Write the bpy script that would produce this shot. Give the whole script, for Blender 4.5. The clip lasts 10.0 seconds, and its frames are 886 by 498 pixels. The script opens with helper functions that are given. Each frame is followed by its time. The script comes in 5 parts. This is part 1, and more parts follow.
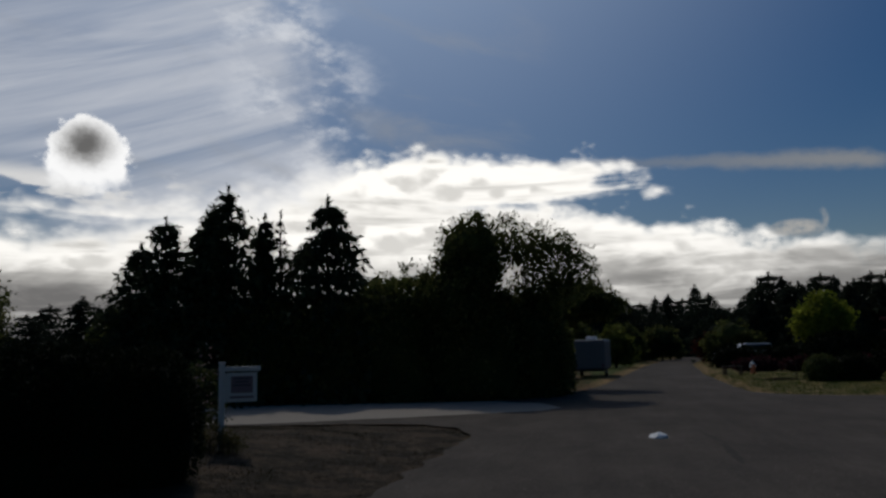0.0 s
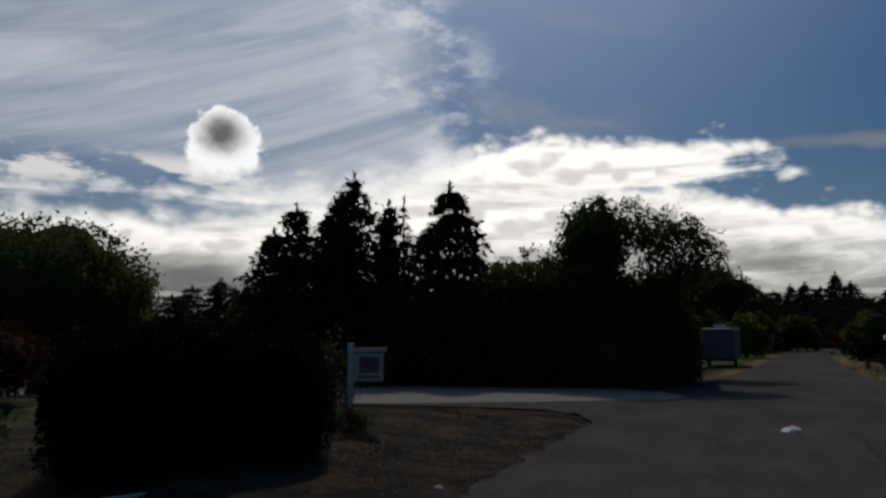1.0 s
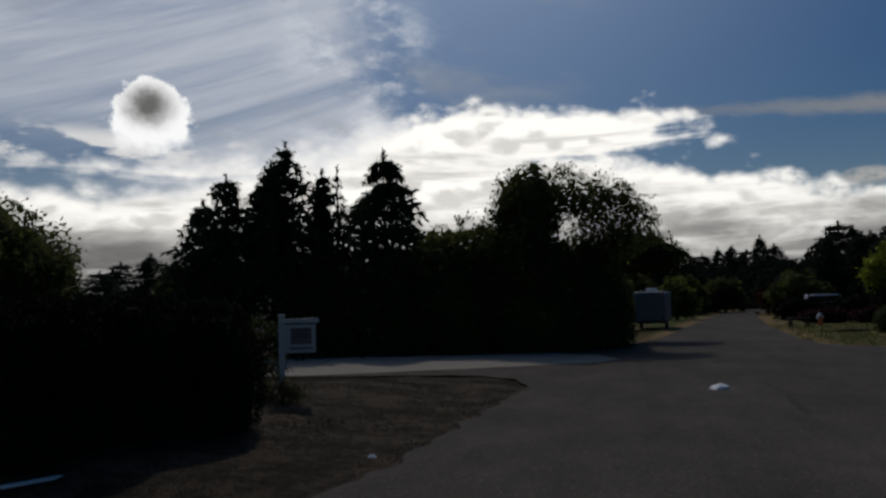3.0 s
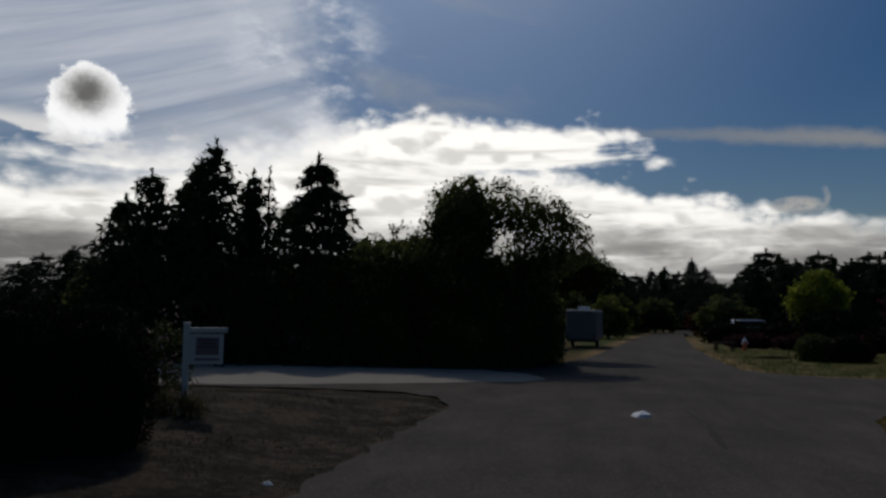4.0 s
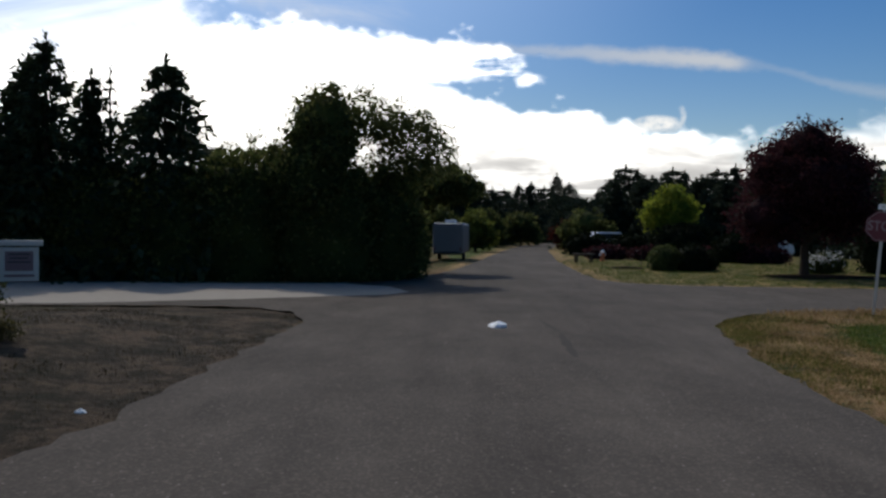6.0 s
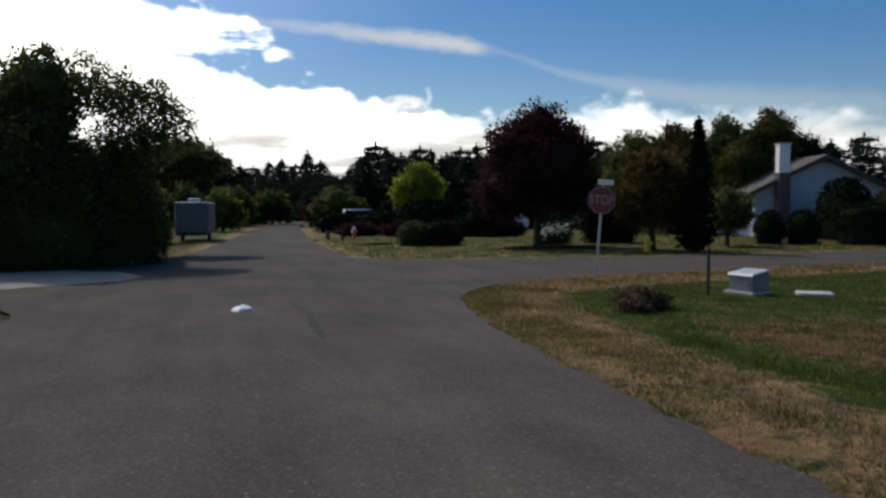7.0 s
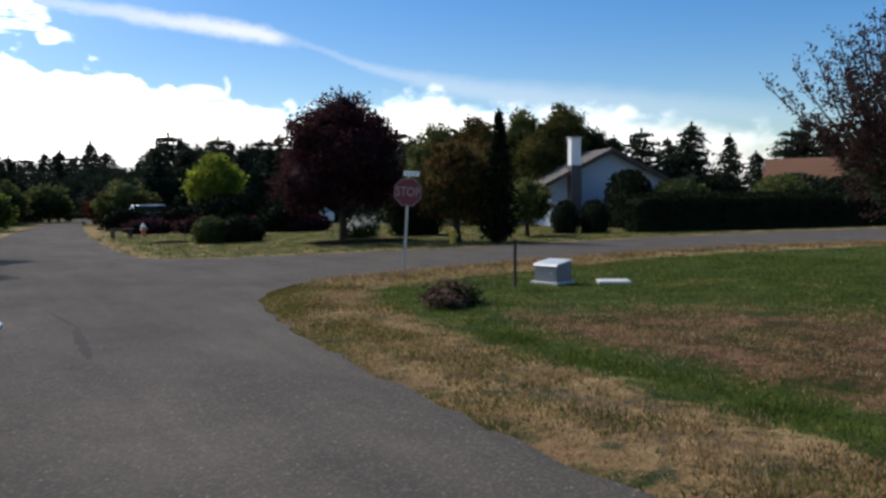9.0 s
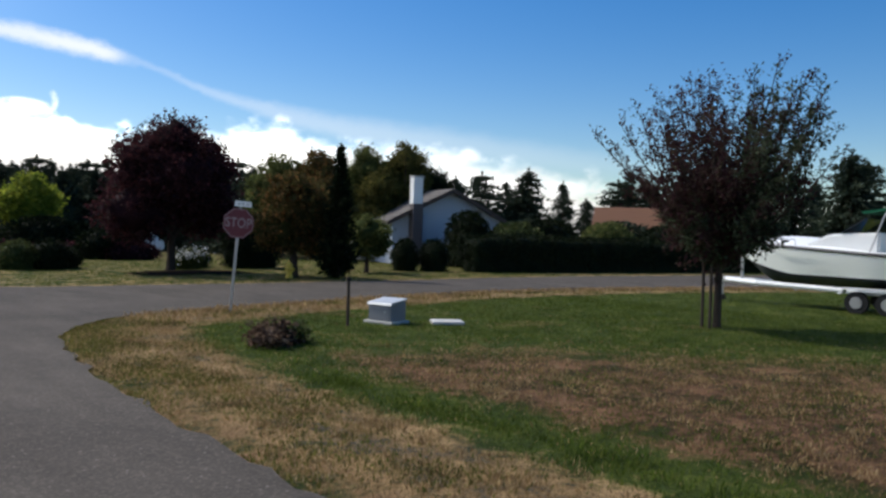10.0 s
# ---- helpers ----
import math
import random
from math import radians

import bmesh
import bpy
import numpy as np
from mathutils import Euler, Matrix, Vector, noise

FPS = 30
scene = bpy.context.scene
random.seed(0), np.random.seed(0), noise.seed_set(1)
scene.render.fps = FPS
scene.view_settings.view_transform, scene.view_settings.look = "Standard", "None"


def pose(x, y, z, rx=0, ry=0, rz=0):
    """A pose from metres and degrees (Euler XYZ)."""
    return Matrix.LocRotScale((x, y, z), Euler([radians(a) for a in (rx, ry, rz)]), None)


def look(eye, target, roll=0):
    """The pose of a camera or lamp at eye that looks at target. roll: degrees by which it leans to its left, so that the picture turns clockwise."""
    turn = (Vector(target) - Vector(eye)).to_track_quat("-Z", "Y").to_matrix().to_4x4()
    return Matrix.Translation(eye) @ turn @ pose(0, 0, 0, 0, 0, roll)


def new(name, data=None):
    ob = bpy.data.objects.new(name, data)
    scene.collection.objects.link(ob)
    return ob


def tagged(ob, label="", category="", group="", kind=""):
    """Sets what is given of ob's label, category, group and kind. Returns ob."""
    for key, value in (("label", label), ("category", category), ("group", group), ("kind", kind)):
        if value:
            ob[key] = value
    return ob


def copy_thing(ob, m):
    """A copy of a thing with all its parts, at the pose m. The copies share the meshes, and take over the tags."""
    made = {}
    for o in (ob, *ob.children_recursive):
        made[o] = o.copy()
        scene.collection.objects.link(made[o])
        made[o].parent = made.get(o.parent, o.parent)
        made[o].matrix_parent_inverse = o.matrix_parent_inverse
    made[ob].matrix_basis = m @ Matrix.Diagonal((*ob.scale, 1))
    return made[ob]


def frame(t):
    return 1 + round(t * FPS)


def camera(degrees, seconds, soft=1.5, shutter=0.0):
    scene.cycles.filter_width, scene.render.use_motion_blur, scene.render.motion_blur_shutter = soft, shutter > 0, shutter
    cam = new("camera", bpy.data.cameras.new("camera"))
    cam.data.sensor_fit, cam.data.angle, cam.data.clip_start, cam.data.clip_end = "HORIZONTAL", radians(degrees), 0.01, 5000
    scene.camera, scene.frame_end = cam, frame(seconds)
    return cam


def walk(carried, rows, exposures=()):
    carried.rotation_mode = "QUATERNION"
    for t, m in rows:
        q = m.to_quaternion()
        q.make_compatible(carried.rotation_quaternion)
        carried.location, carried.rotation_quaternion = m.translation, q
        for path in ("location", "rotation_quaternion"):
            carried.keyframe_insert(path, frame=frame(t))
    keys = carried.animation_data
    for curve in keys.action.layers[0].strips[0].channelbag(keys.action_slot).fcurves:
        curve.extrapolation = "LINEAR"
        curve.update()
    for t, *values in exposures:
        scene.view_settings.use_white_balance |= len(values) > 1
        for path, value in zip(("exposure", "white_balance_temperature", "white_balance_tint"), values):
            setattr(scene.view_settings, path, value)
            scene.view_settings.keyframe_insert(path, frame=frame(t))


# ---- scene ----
cam = camera(59.7, 10.0, 2.7)
PATH = [
    (0, (1.722, 1.152, 1.712), (1.363, 3.104, 1.966), -1.4),
    (0.5, (1.734, 1.106, 1.704), (1.2, 3.019, 1.938), -0.3),
    (1, (1.72, 1.032, 1.721), (1.06, 2.908, 1.939), -0.2),
    (1.5, (1.729, 0.972, 1.705), (0.992, 2.823, 1.885), -0.8),
    (2, (1.732, 0.965, 1.685), (0.998, 2.82, 1.834), -0.2),
    (2.5, (1.752, 1.094, 1.719), (1.176, 3.0, 1.905), -1.3),
    (2.7, (1.722, 1.147, 1.672), (1.2, 3.071, 1.83), -2.0),
    (3.8, (1.871, 1.657, 1.769), (1.43, 3.604, 1.89), 0.2),
    (4, (1.89, 1.777, 1.803), (1.531, 3.738, 1.962), 0.9),
    (4.5, (1.912, 2.032, 1.727), (1.645, 4.007, 1.897), -0.0),
    (5, (1.894, 2.331, 1.634), (1.598, 4.309, 1.637), 0.6),
    (5.2, (1.992, 2.378, 1.687), (1.648, 4.346, 1.591), 0.7),
    (6.3, (2.148, 2.466, 1.739), (2.318, 4.458, 1.691), 0.1),
    (6.5, (2.193, 2.561, 1.736), (2.498, 4.535, 1.629), -0.4),
    (7, (2.298, 2.809, 1.727), (2.89, 4.716, 1.616), -0.1),
    (7.5, (2.508, 2.946, 1.719), (3.097, 4.853, 1.594), 1.9),
    (8, (2.606, 3.224, 1.74), (3.347, 5.068, 1.521), 1.3),
    (8.5, (2.641, 3.48, 1.727), (3.575, 5.245, 1.605), -0.7),
    (9, (2.702, 3.616, 1.72), (3.745, 5.317, 1.588), -0.7),
    (9.5, (2.869, 3.742, 1.733), (3.987, 5.399, 1.661), 0.6),
    (10, (3.056, 3.824, 1.736), (4.423, 5.284, 1.7), 1.7),
]
EXPOSURES = [(0, -2.35), (4.6, -2.35), (5.0, -2.12), (5.3, -1.7), (6.3, -0.87), (7, -0.84), (7.5, -0.68), (8, -0.38), (8.5, -0.2), (9, -0.18), (10, -0.15)]
walk(cam, [(t, look(eye, target, roll)) for t, eye, target, roll in PATH], EXPOSURES)

# ---- world: sky, clouds, sun ----
SUN_AZ, SUN_EL = -20.0, 47.0          # degrees; azimuth clockwise from +y
world = bpy.data.worlds.new("sky")
scene.world = world
world.use_nodes = True
WT = world.node_tree
WT.nodes.clear()


def wl(a, b):
    WT.links.new(a, b)


def wm(op, a, b=None, c=None, clamp=False):
    """A math node on sockets or numbers."""
    n = WT.nodes.new("ShaderNodeMath")
    n.operation, n.use_clamp = op, clamp
    for i, v in enumerate((a, b, c)):
        if v is None:
            continue
        if isinstance(v, (int, float)):
            n.inputs[i].default_value = v
        else:
            wl(v, n.inputs[i])
    return n.outputs[0]


def wramp(v, lo, hi, to0=0.0, to1=1.0, smooth=True):
    n = WT.nodes.new("ShaderNodeMapRange")
    n.interpolation_type = "SMOOTHSTEP" if smooth else "LINEAR"
    wl(v, n.inputs[0])
    for i, x in enumerate((lo, hi, to0, to1)):
        if isinstance(x, (int, float)):
            n.inputs[1 + i].default_value = x
        else:
            wl(x, n.inputs[1 + i])
    return n.outputs[0]


def wcurve(v, lo, hi, points, top):
    """A height (0 to top) as a smooth function of v between lo and hi."""
    unit = wramp(v, lo, hi, smooth=False)
    n = WT.nodes.new("ShaderNodeFloatCurve")
    wl(unit, n.inputs[1])
    cv = n.mapping.curves[0]
    pts = [((a - lo) / (hi - lo), h / top) for a, h in points]
    cv.points[0].location, cv.points[1].location = pts[0], pts[-1]
    for p in pts[1:-1]:
        cv.points.new(*p)
    n.mapping.update()
    return wm("MULTIPLY", n.outputs[0], top)


def wnoise(az, el, sx, sy, detail=6.0, rough=0.6, shift=0.0, distort=0.0):
    comb = WT.nodes.new("ShaderNodeCombineXYZ")
    wl(wm("MULTIPLY", az, sx), comb.inputs[0])
    wl(wm("MULTIPLY", el, sy), comb.inputs[1])
    comb.inputs[2].default_value = shift
    n = WT.nodes.new("ShaderNodeTexNoise")
    n.noise_dimensions = "3D"
    wl(comb.outputs[0], n.inputs["Vector"])
    n.inputs["Scale"].default_value = 1.0
    n.inputs["Detail"].default_value = detail
    n.inputs["Roughness"].default_value = rough
    n.inputs["Distortion"].default_value = distort
    return n.outputs["Fac"]


def wpuffs(az, el, sx, sy, shift=0.0):
    """Rounded heaps, as on the tops of cumulus: 0 in the middle of a heap, near 1 between heaps."""
    comb = WT.nodes.new("ShaderNodeCombineXYZ")
    wl(wm("MULTIPLY", az, sx), comb.inputs[0])
    wl(wm("MULTIPLY", el, sy), comb.inputs[1])
    comb.inputs[2].default_value = shift
    n = WT.nodes.new("ShaderNodeTexVoronoi")
    n.feature = "SMOOTH_F1"
    wl(comb.outputs[0], n.inputs["Vector"])
    n.inputs["Scale"].default_value = 1.0
    n.inputs["Smoothness"].default_value = 0.35
    return n.outputs["Distance"]


def wmix(fac, a, b):
    n = WT.nodes.new("ShaderNodeMix")
    n.data_type = "RGBA"
    if isinstance(fac, (int, float)):
        n.inputs[0].default_value = fac
    else:
        wl(fac, n.inputs[0])
    for i, v in ((6, a), (7, b)):
        if isinstance(v, tuple):
            n.inputs[i].default_value = (*v, 1)
        else:
            wl(v, n.inputs[i])
    return n.outputs[2]


coord = WT.nodes.new("ShaderNodeTexCoord")
sep = WT.nodes.new("ShaderNodeSeparateXYZ")
wl(coord.outputs["Generated"], sep.inputs[0])
AZ = wm("MULTIPLY", wm("ARCTAN2", sep.outputs[0], sep.outputs[1]), 57.29578)
EL = wm("MULTIPLY", wm("ARCSINE", sep.outputs[2]), 57.29578)

sky = WT.nodes.new("ShaderNodeTexSky")
sky.sky_type = "NISHITA"
sky.sun_disc = False
sky.sun_elevation, sky.sun_rotation = radians(SUN_EL), radians(SUN_AZ)
sky.air_density, sky.dust_density, sky.ozone_density = 1.0, 0.6, 2.0
SKY_STRENGTH = 0.11

# the sky's own colour, a little deeper blue
hue = WT.nodes.new("ShaderNodeHueSaturation")
hue.inputs["Hue"].default_value = 0.507
hue.inputs["Saturation"].default_value = 1.48
hue.inputs["Value"].default_value = 1.28
wl(sky.outputs[0], hue.inputs["Color"])
colour = hue.outputs[0]
# bright haze round the hidden sun
dotn = WT.nodes.new("ShaderNodeVectorMath")
dotn.operation = "DOT_PRODUCT"
wl(coord.outputs["Generated"], dotn.inputs[0])
dotn.inputs[1].default_value = (math.sin(radians(SUN_AZ)) * math.cos(radians(SUN_EL)), math.cos(radians(SUN_AZ)) * math.cos(radians(SUN_EL)), math.sin(radians(SUN_EL)))
off_sun = wm("MULTIPLY", wm("ARCCOSINE", dotn.outputs["Value"]), 57.29578)
colour = wmix(wm("MULTIPLY", wm("POWER", wramp(off_sun, 46, 6, smooth=False), 1.6), 0.8), colour, (19.5, 25.5, 34.0))

edge_big = wnoise(AZ, EL, 0.16, 0.3, 8, 0.62, 3.1)
edge_fine = wnoise(AZ, EL, 0.6, 0.95, 6, 0.65, 7.7)

# thin high veil on the sunward side, combed into fibres
fibre = wnoise(wm("ADD", AZ, wm("MULTIPLY", EL, -2.2)), wm("ADD", EL, wm("MULTIPLY", AZ, -0.22)), 0.05, 0.24, 8, 0.56, 11.0, 1.2)
border = wcurve(EL, 8, 40, [(8, 31), (14, 33), (17, 31.5), (20, 32), (22, 30.5), (25, 28.5), (32, 33), (40, 40)], 60)
veil_side = wramp(wm("SUBTRACT", wm("ADD", wm("SUBTRACT", border, 50.0), wm("ADD", wm("MULTIPLY", wm("SUBTRACT", edge_big, 0.5), 12.0), wm("MULTIPLY", wm("SUBTRACT", edge_fine, 0.5), 3.0))), AZ), -1.2, 3.5)
veil_far = wramp(AZ, -120, -75)
veil_high = wramp(EL, 75, 45)
veil = wm("MULTIPLY", wm("MULTIPLY", veil_side, wm("MULTIPLY", veil_far, veil_high)), wramp(wm("ADD", wm("MULTIPLY", fibre, 0.7), wm("MULTIPLY", wnoise(wm("ADD", AZ, wm("MULTIPLY", EL, -1.6)), wm("ADD", EL, wm("MULTIPLY", AZ, -0.33)), 0.12, 0.62, 7, 0.6, 15.0, 0.8), 0.3)), 0.34, 0.7, 0.3, 0.95))
veil = wm("MULTIPLY", veil, wm("SUBTRACT", 1.0, wm("MULTIPLY", wm("MULTIPLY", wramp(AZ, -33, -39), wramp(EL, 14.5, 11.0)), 0.8)))
colour = wmix(veil, colour, (23.0, 24.2, 26.8))
# brighter clots along the veil's edge
near_edge = wramp(wm("ABSOLUTE", wm("SUBTRACT", wm("SUBTRACT", wm("SUBTRACT", border, 50.0), AZ), 3.0)), 8.0, 1.0)
clots = wm("MULTIPLY", wm("MULTIPLY", near_edge, wramp(edge_big, 0.44, 0.64)), wm("MULTIPLY", veil_high, 0.7))
colour = wmix(clots, colour, (31.0, 32.0, 34.0))
# faint wisps in the blue
wisp_n = wnoise(wm("ADD", AZ, wm("MULTIPLY", EL, 1.3)), EL, 0.09, 0.16, 7, 0.6, 21.0, 0.4)
wisp = wm("MULTIPLY", wramp(wisp_n, 0.5, 0.74, 0.0, 0.5), wm("MULTIPLY", wramp(AZ, 0, -9), wramp(EL, 40, 20)))
colour = wmix(wisp, colour, (13.0, 13.6, 14.6))

# vapour streak
s_mid = wcurve(AZ, -10, 60, [(-10, 13.4), (4, 12.9), (12, 12.3), (20, 11.4), (27, 9.3), (34, 7.8), (45, 6.5), (60, 5)], 20)
s_wide = wcurve(AZ, -10, 60, [(-10, 0.2), (5, 0.45), (14, 0.7), (19.5, 0.65), (21.5, 0.35), (27, 0.5), (34, 1.0), (44, 1.3), (60, 0.4)], 5)
s_d = wm("DIVIDE", wm("ABSOLUTE", wm("SUBTRACT", wm("ADD", EL, wm("MULTIPLY", wm("SUBTRACT", edge_fine, 0.5), 0.8)), s_mid)), s_wide)
s_fade = wcurve(AZ, -10, 60, [(-10, 0), (2, 0.3), (8, 0.5), (14, 0.75), (19, 0.85), (21.2, 0.16), (27, 0.25), (33, 0.3), (46, 0.2), (60, 0)], 1)
streak = wm("MULTIPLY", wramp(s_d, 1.25, 0.1), s_fade)
colour = wmix(streak, colour, (10.5, 10.8, 11.2))

# bank of cumulus over the horizon: a long low bank, and an arm that reaches out above it
heap = wpuffs(wm("ADD", AZ, wm("MULTIPLY", edge_big, 4.0)), wm("ADD", EL, wm("MULTIPLY", edge_fine, 1.2)), 0.42, 0.62, 2.0)
heap_fine = wpuffs(wm("ADD", AZ, wm("MULTIPLY", edge_fine, 2.0)), EL, 1.15, 1.5, 9.0)
ragged = wm("ADD", wm("MULTIPLY", wm("SUBTRACT", 0.5, heap), 1.7), wm("ADD", wm("MULTIPLY", wm("SUBTRACT", 0.5, heap_fine), 0.7), wm("MULTIPLY", wm("SUBTRACT", edge_fine, 0.5), 1.5)))
low_top = wcurve(AZ, -110, 110, [(-110, 5), (-75, 8), (-52, 9.0), (-46, 9.2), (-40, 8.7), (-33, 9.1), (-28, 10.2), (-22, 11.6), (-15, 12.0), (-6, 11.0), (0, 9.8), (6, 8.7), (9, 8.3), (12.5, 7.5), (16, 7.4), (19.7, 6.5), (24, 6.8), (28, 7.9), (33, 7.2), (40, 6.5), (46, 6.1), (51, 5.0), (56, 4.2), (70, 2.4), (110, 1.5)], 20)
arm_top = wcurve(AZ, -24, 12, [(-24, 10.5), (-20, 12.2), (-16, 13.9), (-12, 14.5), (-6, 14.2), (0, 13.7), (3, 13.2), (4.8, 12.3), (7, 11.6), (12, 10.5)], 20)
arm_low = wcurve(AZ, -24, 12, [(-24, 9.0), (-8, 8.6), (-3, 9.4), (0.5, 10.2), (2.5, 11.2), (4.4, 12.1), (12, 13.5)], 20)
low_gap = wm("SUBTRACT", wm("ADD", low_top, ragged), EL)
arm_gap = wm("MINIMUM", wm("SUBTRACT", wm("ADD", arm_top, ragged), EL), wm("MULTIPLY", wm("SUBTRACT", wm("ADD", EL, wm("ADD", wm("MULTIPLY", ragged, 1.0), wm("MULTIPLY", wm("SUBTRACT", wnoise(AZ, EL, 0.09, 0.75, 6, 0.6, 33.0, 0.4), 0.5), 7.0))), arm_low), 0.7))
pocket_puff = wm("SUBTRACT", wm("ADD", 0.35, wm("MULTIPLY", ragged, 0.7)), wm("SQRT", wm("ADD", wm("POWER", wm("DIVIDE", wm("SUBTRACT", AZ, 5.4), 1.5), 2.0), wm("POWER", wm("DIVIDE", wm("SUBTRACT", EL, 10.8), 0.8), 2.0))))
gap = wm("MAXIMUM", wm("MAXIMUM", low_gap, arm_gap), pocket_puff)
hazy_edge = wramp(AZ, -16, -20)
bank = wramp(gap, wm("SUBTRACT", -0.35, wm("MULTIPLY", hazy_edge, wramp(AZ, -36, -30, 0.0, 1.4))), wm("ADD", wramp(AZ, 14, 26, 1.15, 2.3), wm("MULTIPLY", hazy_edge, 0.8)))
# soft grey modelling inside: heaps with darker feet, and long flat layers near the horizon
foot = wm("SUBTRACT", wpuffs(wm("ADD", AZ, wm("MULTIPLY", edge_big, 4.0)), wm("ADD", wm("ADD", EL, 0.75), wm("MULTIPLY", edge_fine, 1.2)), 0.42, 0.62, 2.0), heap)
layers = wnoise(AZ, EL, 0.07, 0.62, 7, 0.62, 71.0, 0.6)
lobe = wnoise(AZ, EL, 0.16, 0.36, 6, 0.6, 52.0, 0.5)
body = wm("MULTIPLY", wramp(gap, 0.3, 2.2), wm("MAXIMUM", wramp(foot, 0.06, -0.36, 0.0, 0.7), wramp(layers, 0.42, 0.66, 0.0, 0.9)))
under = wm("MULTIPLY", wramp(wm("ADD", EL, wm("MULTIPLY", wm("SUBTRACT", lobe, 0.5), 7.0)), 7.0, 3.2), wramp(layers, 0.3, 0.52, 0.5, 1.0))
sunward = wramp(wm("ABSOLUTE", wm("SUBTRACT", AZ, -16.0)), 85, 12)
lit = wmix(sunward, (13.5, 13.9, 14.4), (49.0, 47.8, 45.4))
cloud = wmix(body, lit, wmix(sunward, (10.5, 10.7, 11.0), (24.5, 23.9, 22.6)))
cloud = wmix(under, cloud, wmix(wramp(AZ, -32, -5), (7.4, 7.2, 7.1), (10.5, 10.3, 10.0)))
colour = wmix(bank, colour, cloud)
# small puffs above the bank on the sunward side
puff_n = wnoise(AZ, EL, 0.17, 0.5, 7, 0.6, 63.0)
puff = wm("MULTIPLY", wramp(puff_n, 0.47, 0.58), wm("MULTIPLY", wramp(wm("ABSOLUTE", wm("SUBTRACT", EL, 11.3)), 1.8, 0.5), wramp(AZ, -26, -32)))
colour = wmix(puff, colour, (30.0, 30.0, 30.0))
# small curl at the end of the bank
curl = wm("MAXIMUM", wramp(wm("ADD", wm("POWER", wm("DIVIDE", wm("SUBTRACT", AZ, 14.4), 2.0), 2.0), wm("POWER", wm("DIVIDE", wm("SUBTRACT", EL, 7.5), 0.7), 2.0)), 1.0, 0.2), wramp(wm("ABSOLUTE", wm("SUBTRACT", wm("SQRT", wm("ADD", wm("POWER", wm("SUBTRACT", AZ, 15.3), 2.0), wm("POWER", wm("SUBTRACT", EL, 8.0), 2.0))), 0.95)), 0.3, 0.05, 0.0, wramp(wm("SUBTRACT", AZ, EL), 7.2, 7.8, 0.0, 0.55)))
colour = wmix(wm("MULTIPLY", curl, wramp(edge_fine, 0.25, 0.55)), colour, (17.0, 16.9, 16.4))

# one small dense cloud, dark in the middle with a bright rim
d_az, d_el = wm("DIVIDE", wm("ADD", AZ, 35.55), 3.15), wm("DIVIDE", wm("SUBTRACT", EL, 13.75), 2.55)
flare = wramp(d_el, -0.9, 1.0, 1.08, 0.62, False)
fray = wnoise(AZ, EL, 0.8, 0.9, 8, 0.75, 81.0)
dist = wm("SQRT", wm("ADD", wm("POWER", wm("DIVIDE", d_az, flare), 2.0), wm("POWER", d_el, 2.0)))
dist = wm("ADD", dist, wm("ADD", wm("MULTIPLY", wm("SUBTRACT", fray, 0.5), 0.75), wm("MULTIPLY", wm("SUBTRACT", wpuffs(AZ, EL, 1.0, 1.0, 17.0), 0.5), 0.25)))
rim = wramp(dist, wramp(d_el, -0.3, -0.9, 1.06, 1.3), wramp(d_el, -0.3, -0.9, 0.9, 0.7))
heart_d = wm("SQRT", wm("ADD", wm("POWER", wm("DIVIDE", wm("ADD", d_az, 0.04), 0.82), 2.0), wm("POWER", wm("DIVIDE", wm("SUBTRACT", d_el, 0.18), 0.85), 2.0)))
heart = wramp(wm("ADD", heart_d, wm("MULTIPLY", wm("SUBTRACT", fray, 0.5), 0.7)), 1.0, 0.12)
cloudlet = wmix(heart, (44.0, 44.0, 44.0), (6.2, 6.1, 6.0))
colour = wmix(rim, colour, cloudlet)

bg = WT.nodes.new("ShaderNodeBackground")
bg.inputs["Strength"].default_value = SKY_STRENGTH
wl(colour, bg.inputs["Color"])
wout = WT.nodes.new("ShaderNodeOutputWorld")
wl(bg.outputs[0], wout.inputs["Surface"])

sun = new("sun", bpy.data.lights.new("sun", "SUN"))
sun.data.energy, sun.data.angle, sun.data.color = 4.0, radians(0.55), (1.0, 0.95, 0.87)
to_sun = Vector((math.sin(radians(SUN_AZ)) * math.cos(radians(SUN_EL)), math.cos(radians(SUN_AZ)) * math.cos(radians(SUN_EL)), math.sin(radians(SUN_EL))))
sun.matrix_world = look(to_sun * 200, (0, 0, 0))


# ---- materials ----
def material(name):
    m = bpy.data.materials.new(name)
    m.use_nodes = True
    nt = m.node_tree
    return m, nt, nt.nodes["Principled BSDF"]


def node(nt, kind, **at):
    n = nt.nodes.new(kind)
    for k, v in at.items():
        n.inputs[k.replace("_", " ")].default_value = v
    return n


def noise_fac(nt, scale, detail=5.0, rough=0.6, world_space=True, stretch=None):
    src = nt.nodes.new("ShaderNodeNewGeometry").outputs["Position"] if world_space else nt.nodes.new("ShaderNodeTexCoord").outputs["Object"]
    if stretch:
        mp = nt.nodes.new("ShaderNodeMapping")
        mp.inputs["Scale"].default_value = stretch
        nt.links.new(src, mp.inputs["Vector"])
        src = mp.outputs[0]
    n = node(nt, "ShaderNodeTexNoise", Scale=scale, Detail=detail, Roughness=rough)
    nt.links.new(src, n.inputs["Vector"])
    return n.outputs["Fac"]


